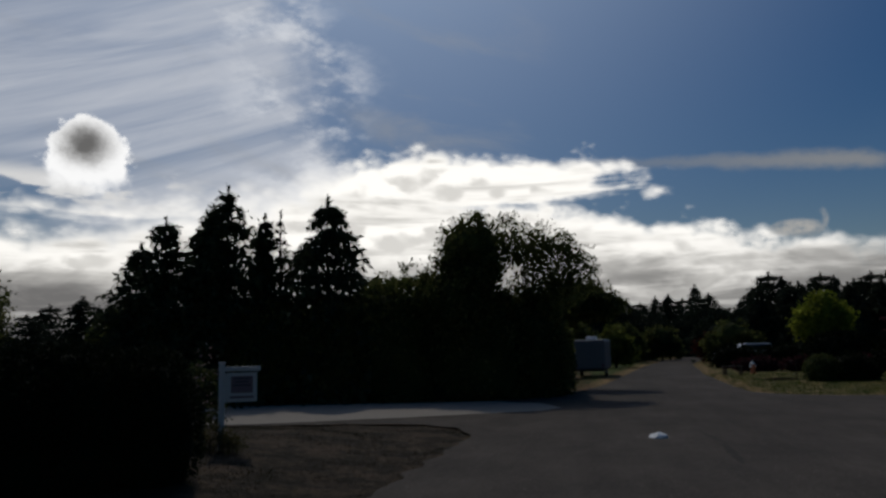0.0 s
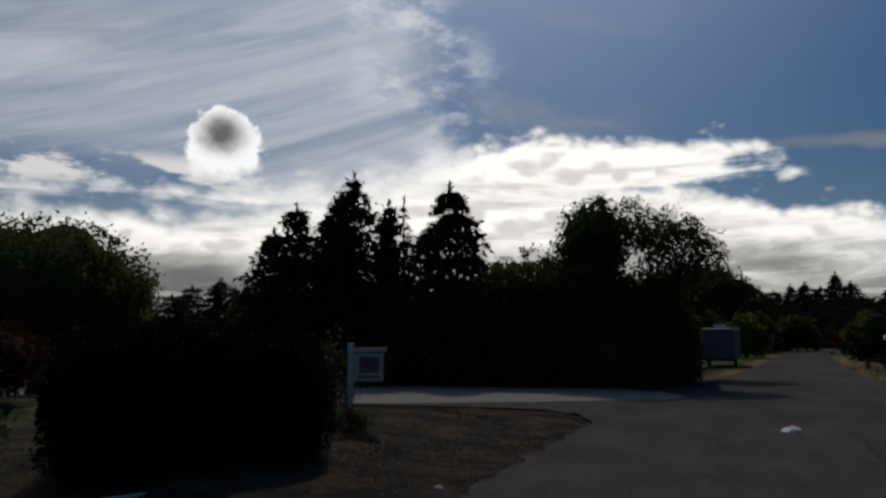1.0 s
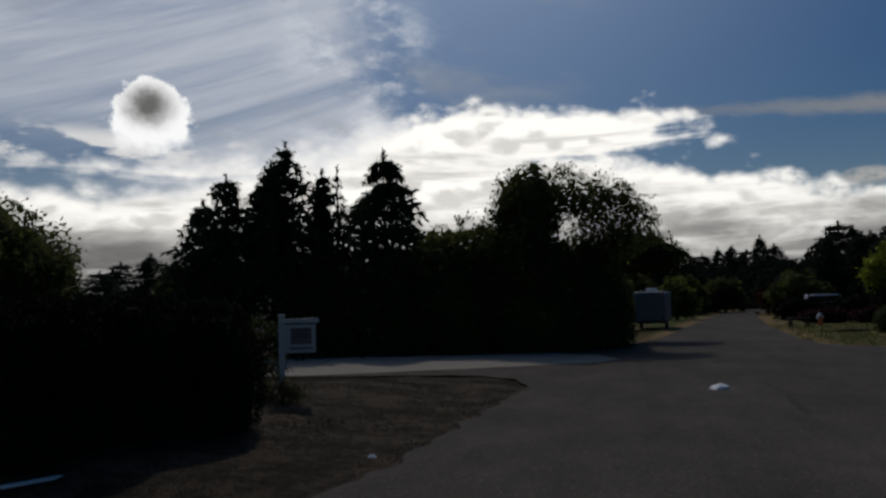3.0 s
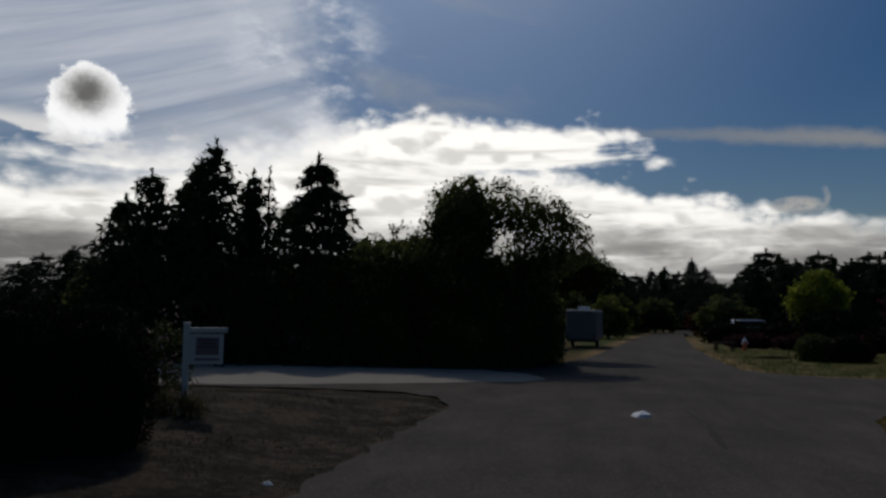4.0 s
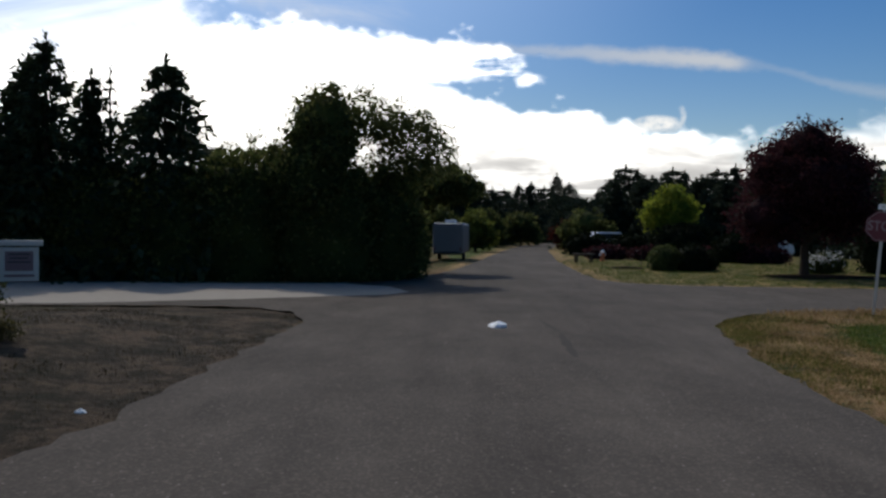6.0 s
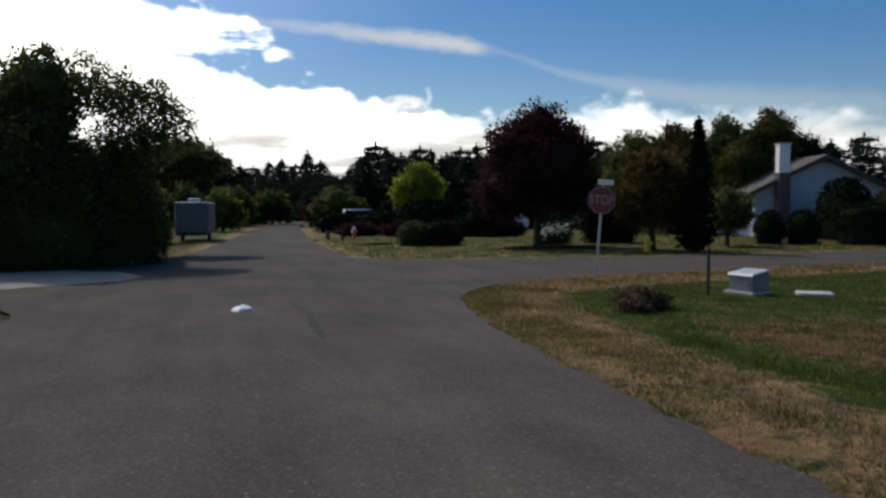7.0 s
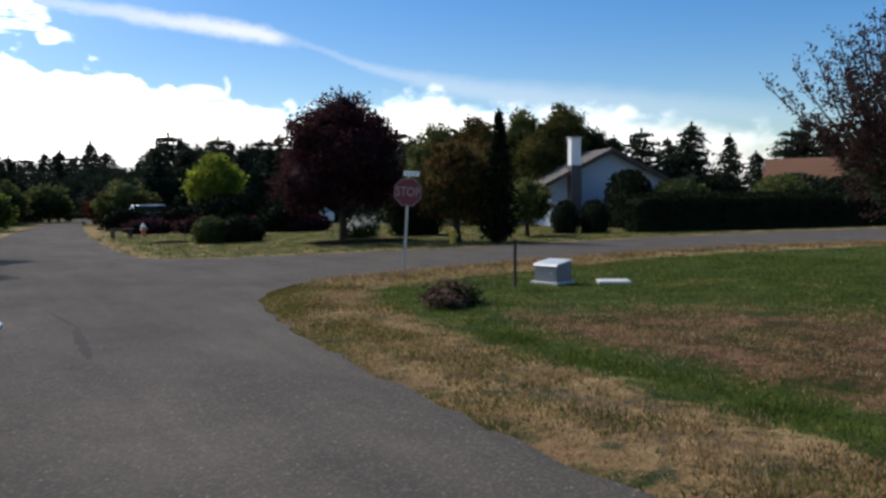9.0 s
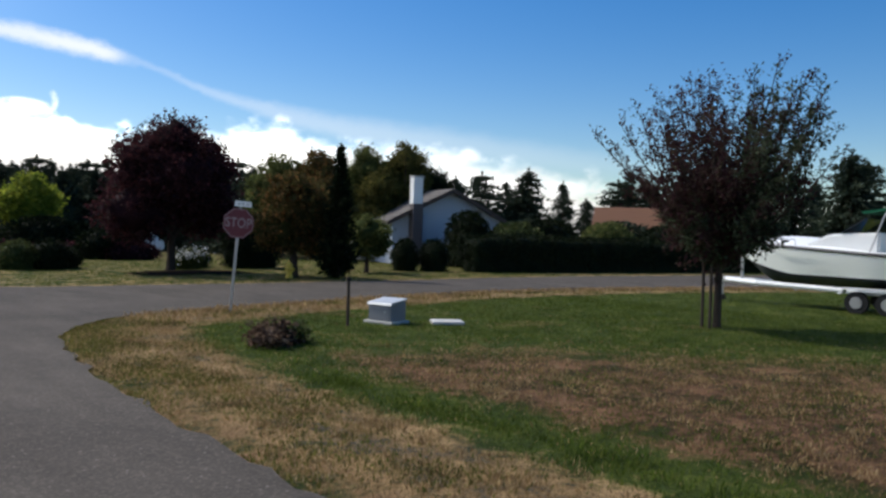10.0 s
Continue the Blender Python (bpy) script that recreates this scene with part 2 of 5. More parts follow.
def ramp(nt, fac, stops):
    r = nt.nodes.new("ShaderNodeValToRGB")
    nt.links.new(fac, r.inputs[0])
    els = r.color_ramp.elements
    for i, (p, c) in enumerate(stops):
        e = els[i] if i < 2 else els.new(p)
        e.position, e.color = p, (*c, 1)
    return r.outputs[0]


def mixc(nt, fac, a, b, mode="MIX"):
    n = nt.nodes.new("ShaderNodeMix")
    n.data_type, n.blend_type = "RGBA", mode
    if isinstance(fac, (int, float)):
        n.inputs[0].default_value = fac
    else:
        nt.links.new(fac, n.inputs[0])
    for i, v in ((6, a), (7, b)):
        if isinstance(v, tuple):
            n.inputs[i].default_value = (*v, 1)
        else:
            nt.links.new(v, n.inputs[i])
    return n.outputs[2]


def bump(nt, bsdf, fac, strength, dist):
    b = node(nt, "ShaderNodeBump", Strength=strength, Distance=dist)
    nt.links.new(fac, b.inputs["Height"])
    nt.links.new(b.outputs[0], bsdf.inputs["Normal"])


def plain(name, c, rough=0.6, metal=0.0, var=0.25, scale=6.0, bumpy=0.15):
    """A painted, cast or sawn surface with grime at two scales."""
    m, nt, p = material(name)
    big, fine = noise_fac(nt, scale * 0.25, 4), noise_fac(nt, scale * 6, 3)
    dark = tuple(v * (1 - var) for v in c)
    col = mixc(nt, big, dark, c)
    col = mixc(nt, 0.3, col, ramp(nt, fine, [(0.3, tuple(v * (1 - var) for v in c)), (0.7, tuple(min(1, v * (1 + var * 0.4)) for v in c))]))
    nt.links.new(col, p.inputs["Base Color"])
    p.inputs["Roughness"].default_value, p.inputs["Metallic"].default_value = rough, metal
    p.inputs["Specular IOR Level"].default_value = 0.5 if rough < 0.6 else 0.15
    bump(nt, p, fine, bumpy, 0.003)
    return m


def leafy(name, a, b, c, glow=0.35):
    """Foliage: each leaf its own tone between three colours, thin enough to let light through."""
    m, nt, p = material(name)
    geo = nt.nodes.new("ShaderNodeNewGeometry")
    col = ramp(nt, geo.outputs["Random Per Island"], [(0.0, a), (1.0, c), (0.55, b)])
    clump = noise_fac(nt, 1.1, 3)
    col = mixc(nt, 1.0, col, ramp(nt, clump, [(0.3, (0.62, 0.62, 0.62)), (0.7, (1.15, 1.15, 1.1))]), "MULTIPLY")
    nt.links.new(col, p.inputs["Base Color"])
    p.inputs["Roughness"].default_value = 0.8
    p.inputs["Specular IOR Level"].default_value = 0.08
    tr = nt.nodes.new("ShaderNodeBsdfTranslucent")
    nt.links.new(col, tr.inputs["Color"])
    mx = nt.nodes.new("ShaderNodeMixShader")
    mx.inputs[0].default_value = glow
    nt.links.new(p.outputs[0], mx.inputs[1])
    nt.links.new(tr.outputs[0], mx.inputs[2])
    nt.links.new(mx.outputs[0], nt.nodes["Material Output"].inputs["Surface"])
    return m


def bark_mat(name, c):
    m, nt, p = material(name)
    n = noise_fac(nt, 9, 6, 0.7, False, (3, 3, 0.6))
    nt.links.new(ramp(nt, n, [(0.3, tuple(v * 0.45 for v in c)), (0.7, c)]), p.inputs["Base Color"])
    p.inputs["Roughness"].default_value = 0.9
    p.inputs["Specular IOR Level"].default_value = 0.1
    bump(nt, p, n, 0.8, 0.02)
    return m


def asphalt_mat():
    m, nt, p = material("asphalt")
    big = noise_fac(nt, 0.35, 5, 0.6)
    track = noise_fac(nt, 1.0, 4, 0.55, True, (1.6, 0.12, 1))
    vor = node(nt, "ShaderNodeTexVoronoi", Scale=48.0)
    geo = nt.nodes.new("ShaderNodeNewGeometry")
    nt.links.new(geo.outputs["Position"], vor.inputs["Vector"])
    fine = noise_fac(nt, 120, 2)
    stone = ramp(nt, vor.outputs["Color"], [(0.1, (0.042, 0.036, 0.031)), (0.95, (0.22, 0.190, 0.160)), (0.6, (0.074, 0.064, 0.055))])
    col = mixc(nt, 0.36, ramp(nt, big, [(0.3, (0.064, 0.055, 0.047)), (0.7, (0.112, 0.097, 0.083))]), stone)
    col = mixc(nt, 0.2, col, ramp(nt, track, [(0.35, (0.042, 0.038, 0.034)), (0.65, (0.105, 0.094, 0.082))]))
    stain = noise_fac(nt, 0.9, 6, 0.7, True, (1, 0.5, 1))
    col = mixc(nt, 1.0, col, ramp(nt, stain, [(0.32, (0.76, 0.74, 0.72)), (0.68, (1.12, 1.08, 1.03))]), "MULTIPLY")
    chip = node(nt, "ShaderNodeTexVoronoi", Scale=9.0)
    nt.links.new(geo.outputs["Position"], chip.inputs["Vector"])
    pale = ramp(nt, chip.outputs["Distance"], [(0.06, (1, 1, 1)), (0.12, (0, 0, 0))])
    col = mixc(nt, pale, col, (0.20, 0.175, 0.15))
    nt.links.new(col, p.inputs["Base Color"])
    p.inputs["Roughness"].default_value = 0.93
    p.inputs["Specular IOR Level"].default_value = 0.08
    h = nt.nodes.new("ShaderNodeMath")
    h.operation = "ADD"
    nt.links.new(vor.outputs["Distance"], h.inputs[0])
    nt.links.new(fine, h.inputs[1])
    bump(nt, p, h.outputs[0], 0.55, 0.006)
    return m


def ground_mat():
    """Turf: green lawn, straw-dry verge and bare brown patches, by the painted amounts 'dry' and 'bare'; 'dark' adds
    dark soil and painted shade.
    """
    m, nt, p = material("turf")
    at = nt.nodes.new("ShaderNodeAttribute")
    at.attribute_name = "wear_shade"
    sp = nt.nodes.new("ShaderNodeSeparateColor")
    nt.links.new(at.outputs["Color"], sp.inputs[0])
    big, fine = noise_fac(nt, 0.6, 5), noise_fac(nt, 38, 5, 0.7)
    patch, grain = noise_fac(nt, 1.5, 4, 0.55), noise_fac(nt, 6.5, 6, 0.7)
    both = nt.nodes.new("ShaderNodeMath")
    both.operation = "ADD"
    nt.links.new(patch, both.inputs[0])
    nt.links.new(grain, both.inputs[1])
    half = nt.nodes.new("ShaderNodeMapRange")
    half.inputs[1].default_value, half.inputs[2].default_value = 0.66, 1.34
    nt.links.new(both.outputs[0], half.inputs[0])
    mid = half.outputs[0]
    green = ramp(nt, mid, [(0.3, (0.034, 0.052, 0.008)), (0.7, (0.088, 0.110, 0.020))])
    straw = ramp(nt, mid, [(0.22, (0.13, 0.105, 0.085)), (0.74, (0.44, 0.285, 0.14)), (0.46, (0.26, 0.165, 0.075))])
    # dark bank soil; also paints the shade on the garden lawn behind it
    dirt_and_shade = ramp(nt, mid, [(0.3, (0.034, 0.028, 0.022)), (0.7, (0.088, 0.070, 0.052))])
    soil = ramp(nt, mid, [(0.28, (0.045, 0.022, 0.012)), (0.75, (0.22, 0.12, 0.064)), (0.5, (0.105, 0.054, 0.028))])

    def soft(chan):
        a = nt.nodes.new("ShaderNodeMath")
        a.operation = "MULTIPLY_ADD"
        nt.links.new(mid, a.inputs[0])
        a.inputs[1].default_value = 1.15
        nt.links.new(chan, a.inputs[2])
        r = nt.nodes.new("ShaderNodeMapRange")
        r.inputs[1].default_value, r.inputs[2].default_value = 0.85, 1.4
        nt.links.new(a.outputs[0], r.inputs[0])
        return r.outputs[0]

    col = mixc(nt, soft(sp.outputs[0]), green, straw)
    col = mixc(nt, soft(sp.outputs[1]), col, soil)
    col = mixc(nt, sp.outputs[2], col, dirt_and_shade)
    col = mixc(nt, 1.0, col, ramp(nt, fine, [(0.3, (0.38, 0.38, 0.38)), (0.7, (1.5, 1.48, 1.42))]), "MULTIPLY")
    col = mixc(nt, 1.0, col, ramp(nt, big, [(0.25, (0.75, 0.78, 0.75)), (0.75, (1.15, 1.12, 1.1))]), "MULTIPLY")
    nt.links.new(col, p.inputs["Base Color"])
    p.inputs["Roughness"].default_value = 0.95
    p.inputs["Specular IOR Level"].default_value = 0.1
    bump(nt, p, fine, 1.0, 0.05)
    return m


ASPHALT, TURF = asphalt_mat(), ground_mat()
# pale tone that paints sunlight on a strip of the side road
SUNLIT_ROAD = plain("sunlit_road_tone", (0.34, 0.30, 0.25), 0.95, 0, 0.4, 24, 0.8)
CONIFER = leafy("spruce_needles", (0.024, 0.036, 0.018), (0.038, 0.055, 0.026), (0.06, 0.075, 0.038), 0.25)
CONIFER_B = leafy("fir_needles", (0.018, 0.028, 0.019), (0.03, 0.044, 0.028), (0.048, 0.06, 0.036), 0.2)
# dark evergreen leaves, lowered to near black to paint the hedges' shaded near sides
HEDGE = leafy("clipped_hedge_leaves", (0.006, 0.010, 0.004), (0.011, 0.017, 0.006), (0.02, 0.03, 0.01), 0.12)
BROAD = leafy("broad_leaves", (0.05, 0.066, 0.02), (0.092, 0.112, 0.034), (0.17, 0.165, 0.06), 0.55)
AUTUMN = leafy("turning_leaves", (0.05, 0.052, 0.016), (0.095, 0.076, 0.026), (0.24, 0.11, 0.04), 0.45)
PURPLE = leafy("purple_leaves", (0.022, 0.010, 0.014), (0.05, 0.018, 0.022), (0.10, 0.032, 0.034), 0.35)
MIXED = leafy("bronze_and_green_leaves", (0.036, 0.016, 0.020), (0.068, 0.030, 0.032), (0.075, 0.066, 0.04), 0.35)
SAGE = leafy("grey_green_leaves", (0.035, 0.045, 0.024), (0.062, 0.078, 0.044), (0.10, 0.115, 0.075), 0.4)
LIME_DULL = leafy("dull_lime_leaves", (0.08, 0.10, 0.02), (0.13, 0.15, 0.03), (0.2, 0.21, 0.05), 0.45)
LIME = leafy("lime_leaves", (0.13, 0.17, 0.02), (0.22, 0.26, 0.03), (0.34, 0.36, 0.05), 0.45)
REDLEAF = leafy("red_leaves", (0.035, 0.010, 0.008), (0.07, 0.017, 0.013), (0.12, 0.03, 0.02), 0.3)
BUSH = leafy("shrub_leaves", (0.03, 0.044, 0.014), (0.055, 0.074, 0.022), (0.12, 0.12, 0.05), 0.3)
DRYLEAF = leafy("withered_leaves", (0.05, 0.028, 0.02), (0.11, 0.066, 0.045), (0.22, 0.15, 0.105), 0.25)
OLIVE_LEAF = leafy("willow_leaves", (0.055, 0.058, 0.016), (0.10, 0.096, 0.026), (0.16, 0.135, 0.04), 0.45)
BLADE = leafy("grass_blades", (0.044, 0.07, 0.010), (0.078, 0.115, 0.016), (0.14, 0.155, 0.034), 0.5)
STRAW = leafy("straw_blades", (0.20, 0.125, 0.058), (0.34, 0.222, 0.108), (0.47, 0.34, 0.185), 0.5)
OLIVE = leafy("olive_blades", (0.09, 0.085, 0.022), (0.14, 0.13, 0.034), (0.20, 0.17, 0.055), 0.5)
WEED = leafy("sparse_weed_blades", (0.03, 0.026, 0.014), (0.055, 0.045, 0.022), (0.10, 0.075, 0.036), 0.2)
WEED_LEAF = leafy("weed_leaves", (0.05, 0.05, 0.02), (0.09, 0.082, 0.034), (0.15, 0.125, 0.06), 0.4)
BLOSSOM = leafy("pale_blossom", (0.3, 0.2, 0.2), (0.45, 0.34, 0.32), (0.6, 0.5, 0.46), 0.3)
BARK = bark_mat("bark", (0.07, 0.052, 0.04))
BARK_PALE = bark_mat("pale_bark", (0.24, 0.215, 0.185))
SIGNPOST = plain("weathered_white_paint", (0.66, 0.60, 0.52), 0.6, 0, 0.25)
WHITE = plain("white_paint", (0.78, 0.78, 0.76), 0.45, 0, 0.12)
# white boards; the gable's dim bluish shade is put into this colour
SIDING = plain("shaded_white_siding", (0.38, 0.42, 0.47), 0.6, 0, 0.1)
GREYMETAL = plain("galvanised_steel", (0.45, 0.45, 0.45), 0.4, 0.9, 0.2)
ROOF = plain("grey_shingles", (0.14, 0.125, 0.115), 0.9, 0, 0.35, 14, 0.6)
ROOF_BROWN = plain("brown_shingles", (0.17, 0.085, 0.05), 0.9, 0, 0.3, 14, 0.6)
FASCIA = plain("brown_trim", (0.085, 0.06, 0.05), 0.6)
# brown cladding, darkened and greyed to paint the shade on the chimney base
BRICKRED = plain("shaded_brown_cladding", (0.10, 0.088, 0.088), 0.8)
# sign red and white, both lowered to paint the face as back-lit
SIGNRED = plain("sign_red", (0.12, 0.010, 0.018), 0.45, 0, 0.2)
SIGNWHITE = plain("sign_white", (0.26, 0.18, 0.18), 0.45, 0, 0.2)
BOXGREY = plain("utility_grey", (0.17, 0.18, 0.195), 0.5, 0, 0.15)
CONCRETE = plain("concrete", (0.50, 0.48, 0.44), 0.9, 0, 0.25, 9, 0.4)
RUBBER = plain("rubber", (0.02, 0.02, 0.02), 0.8)
GELCOAT = plain("gelcoat", (0.80, 0.82, 0.76), 0.25, 0, 0.05)
GELBLUE = plain("dark_hull_paint", (0.03, 0.04, 0.06), 0.35, 0, 0.15)
CANVAS = plain("green_canvas", (0.012, 0.10, 0.05), 0.85)
DARKWOOD = plain("dark_wood", (0.06, 0.045, 0.035), 0.85, 0, 0.3)
ORANGE = plain("orange_paint", (0.6, 0.17, 0.06), 0.5)
YELLOW = plain("yellow_paint", (0.55, 0.38, 0.04), 0.5)
PINKISH = plain("sign_print", (0.22, 0.13, 0.14), 0.5)
DARKPRINT = plain("dark_print", (0.05, 0.045, 0.05), 0.5)
# grey camper body, darkened to paint the tree shade over it
CAMPER = plain("shaded_camper_grey", (0.12, 0.125, 0.13), 0.45, 0, 0.12)
CARPAINT = plain("white_car_paint", (0.7, 0.7, 0.7), 0.25, 0, 0.05)
REDPAINT = plain("red_car_paint", (0.32, 0.04, 0.045), 0.3, 0, 0.1)
MULCH = plain("bark_mulch", (0.03, 0.022, 0.018), 0.95, 0, 0.4, 20, 0.8)
TAR = plain("tar", (0.07, 0.062, 0.054), 0.95, 0, 0.25, 10, 0.4)
MULCH.node_tree.nodes["Principled BSDF"].inputs["Specular IOR Level"].default_value = 0.0
TAR.node_tree.nodes["Principled BSDF"].inputs["Specular IOR Level"].default_value = 0.05
STONE = plain("loose_stone", (0.13, 0.12, 0.11), 0.9, 0, 0.35, 30)
GLASSY, _nt, _p = material("window_glass")
_p.inputs["Base Color"].default_value = (0.02, 0.025, 0.03, 1)
_p.inputs["Roughness"].default_value = 0.08


# ---- building helpers ----
def mesh_object(name, verts, faces, mat, parent=None, label="", smooth=False):
    me = bpy.data.meshes.new(name)
    me.from_pydata([tuple(v) for v in verts], [], faces)
    me.materials.append(mat)
    if smooth:
        me.polygons.foreach_set("use_smooth", [True] * len(me.polygons))
    ob = new(name, me)
    ob.parent = parent
    if label:
        ob["label"] = label
    return ob


def part(name, bm, mat, parent=None, label="", smooth=False):
    me = bpy.data.meshes.new(name)
    bmesh.ops.recalc_face_normals(bm, faces=bm.faces)
    bm.to_mesh(me)
    bm.free()
    me.materials.append(mat)
    if smooth:
        me.polygons.foreach_set("use_smooth", [True] * len(me.polygons))
    ob = new(name, me)
    ob.parent = parent
    if label:
        ob["label"] = label
    return ob


def thing(name, x, y, z=0.0, turn=0.0, label="", category="", group=""):
    ob = new(name)
    ob.matrix_world = pose(x, y, z, 0, 0, turn)
    return tagged(ob, label, category, group)


def box(bm, x, y, z, sx, sy, sz, bevel=0.0, m=None):
    """A box with its middle at x, y, z, into bm."""
    made = bmesh.ops.create_cube(bm, size=1.0, matrix=(m or Matrix()) @ Matrix.Translation((x, y, z)) @ Matrix.Diagonal((sx, sy, sz, 1)))
    if bevel:
        edges = list({e for v in made["verts"] for e in v.link_edges})
        bmesh.ops.bevel(bm, geom=edges, offset=bevel, segments=2, affect="EDGES", profile=0.5)
    return bm


def rod(bm, a, b, r0, r1=None, sides=10):
    """A tapered rod from a to b, into bm."""
    a, b = Vector(a), Vector(b)
    r1 = r0 if r1 is None else r1
    way = b - a
    m = Matrix.Translation((a + b) / 2) @ way.to_track_quat("Z", "Y").to_matrix().to_4x4()
    bmesh.ops.create_cone(bm, cap_ends=True, segments=sides, radius1=r0, radius2=r1, depth=way.length, matrix=m)
    return bm


def prism(bm, outline, x0, x1, axis="x"):
    """An outline of (u, v) pairs drawn out along an axis, into bm."""
    def at(w, u, v):
        return {"x": (w, u, v), "y": (u, w, v), "z": (u, v, w)}[axis]
    a = [bm.verts.new(at(x0, u, v)) for u, v in outline]
    b = [bm.verts.new(at(x1, u, v)) for u, v in outline]
    bm.faces.new(a)
    bm.faces.new(b[::-1])
    for i in range(len(a)):
        j = (i + 1) % len(a)
        bm.faces.new((a[i], a[j], b[j], b[i]))
    return bm


def leaves_mesh(name, pts, along, length, width, mat, rng, parent=None, label="", fold=0.25):
    """Many small folded leaves: at each point a kite of four corners that runs along a direction."""
    n = len(pts)
    along = along / np.maximum(np.linalg.norm(along, axis=1, keepdims=True), 1e-6)
    side = np.cross(along, rng.normal(size=(n, 3)))
    side /= np.maximum(np.linalg.norm(side, axis=1, keepdims=True), 1e-6)
    up = np.cross(side, along)
    ln = (length * rng.uniform(0.6, 1.3, n))[:, None]
    wd = (width * rng.uniform(0.6, 1.3, n))[:, None]
    mid = pts + along * ln * 0.45
    v = np.stack([pts, mid + side * wd * 0.5 + up * wd * fold, pts + along * ln, mid - side * wd * 0.5 + up * wd * fold], 1).reshape(-1, 3)
    me = bpy.data.meshes.new(name)
    me.vertices.add(4 * n)
    me.vertices.foreach_set("co", v.ravel())
    me.loops.add(4 * n)
    me.loops.foreach_set("vertex_index", np.arange(4 * n))
    me.polygons.add(n)
    me.polygons.foreach_set("loop_start", np.arange(n) * 4)
    me.update(calc_edges=True)
    me.materials.append(mat)
    ob = new(name, me)
    ob.parent = parent
    if label:
        ob["label"] = label
    return ob


def crown_points(rng, lobes, clumps, per, spread, hollow=0.55):
    """Leaf places in clumps over the outer part of several ellipsoids (x, y, z, rx, ry, rz)."""
    lobes = np.array(lobes, float)
    size = lobes[:, 3] * lobes[:, 4] + lobes[:, 3] * lobes[:, 5]
    pick = rng.choice(len(lobes), clumps, p=size / size.sum())
    d = rng.normal(size=(clumps, 3))
    d /= np.linalg.norm(d, axis=1, keepdims=True)
    r = hollow + (1.02 - hollow) * rng.uniform(0, 1, clumps) ** 0.7
    centre = lobes[pick, :3] + d * r[:, None] * lobes[pick, 3:]
    spreads = spread * rng.uniform(0.5, 1.4, clumps)
    pts = np.repeat(centre, per, 0) + np.clip(rng.normal(size=(clumps * per, 3)), -1.7, 1.7) * np.repeat(spreads, per)[:, None] * (1, 1, 0.75)
    out = np.repeat(d, per, 0)
    return pts, out, centre


def limbs(bm, rng, base, targets, r):
    """Limbs that leave the trunk and bend up to the given places, tapering."""
    for t in targets:
        t = Vector(t)
        a = Vector(base) + Vector((0, 0, rng.uniform(0, 0.35) * max(0.1, t.z - base[2])))
        k = a.lerp(t, 0.5) + Vector((0, 0, 0.12 * (t - a).length)) + Vector(rng.normal(size=3) * 0.06 * (t - a).length)
        rod(bm, a, k, r, r * 0.6, 6)
        rod(bm, k, t, r * 0.6, r * 0.15, 5)


def core_blob(name, rng, lobes, scale, mat, parent):
    """The dense inside of a crown: shaded twigs and leaves, lumpy."""
    bm = bmesh.new()
    for x, y, z, rx, ry, rz in lobes:
        s = bmesh.ops.create_icosphere(bm, subdivisions=3, radius=1.0)
        ph = rng.uniform(0, 50)
        for v in s["verts"]:
            k = scale * (1 + 0.28 * noise.noise(v.co * 2.1 + Vector((ph, ph, 0))) + 0.12 * noise.noise(v.co * 6 + Vector((ph, 0, 0))))
            v.co = Vector((x + v.co.x * rx * k, y + v.co.y * ry * k, z + v.co.z * rz * k))
    return part(name, bm, mat, parent, "shaded inner foliage", True)


def broad_tree(name, x, y, lobes, mat, seed, label, category="tree", trunk=(0.14, 1.2), clumps=260, per=36, spread=0.22, leaf=(0.13, 0.085),
               core=0.0, bark=None, group="", stems=1, hollow=0.55, z=0.0, nlimbs=14, limb=0.5):
    rng = np.random.default_rng(seed)
    ob = thing(name, x, y, z, 0, label, category, group)
    pts, out, centre = crown_points(rng, lobes, clumps, per, spread, hollow)
    low = pts[:, 2] > 0.03
    pts, out = pts[low], out[low]
    r0, h = trunk
    bm = bmesh.new()
    if r0 > 0:
        for s in range(stems):
            a = 6.28 * s / max(stems, 1)
            off = 0.0 if stems == 1 else r0 * 1.3
            foot = Vector((off * math.cos(a), off * math.sin(a), -0.1))
            top = Vector((off * 1.5 * math.cos(a), off * 1.5 * math.sin(a), h))
            rod(bm, foot, (foot.x * 0.9, foot.y * 0.9, 0.25), r0 * 1.5, r0, 10)
            rod(bm, (foot.x * 0.9, foot.y * 0.9, 0.25), top, r0, r0 * 0.75, 10)
        far = centre[rng.choice(len(centre), min(nlimbs, len(centre)), replace=False)]
        limbs(bm, rng, (0, 0, h * 0.85), far, r0 * limb)
        part("trunk", bm, bark or BARK, ob)
    else:
        bm.free()
    if core:
        core_blob("inner_foliage", rng, lobes, core, mat, ob)
    along = out * 0.5 + rng.normal(size=out.shape) * 0.8 + (0, 0, -0.25)
    leaves_mesh("crown", pts, along, leaf[0], leaf[1], mat, rng, ob)
    return ob


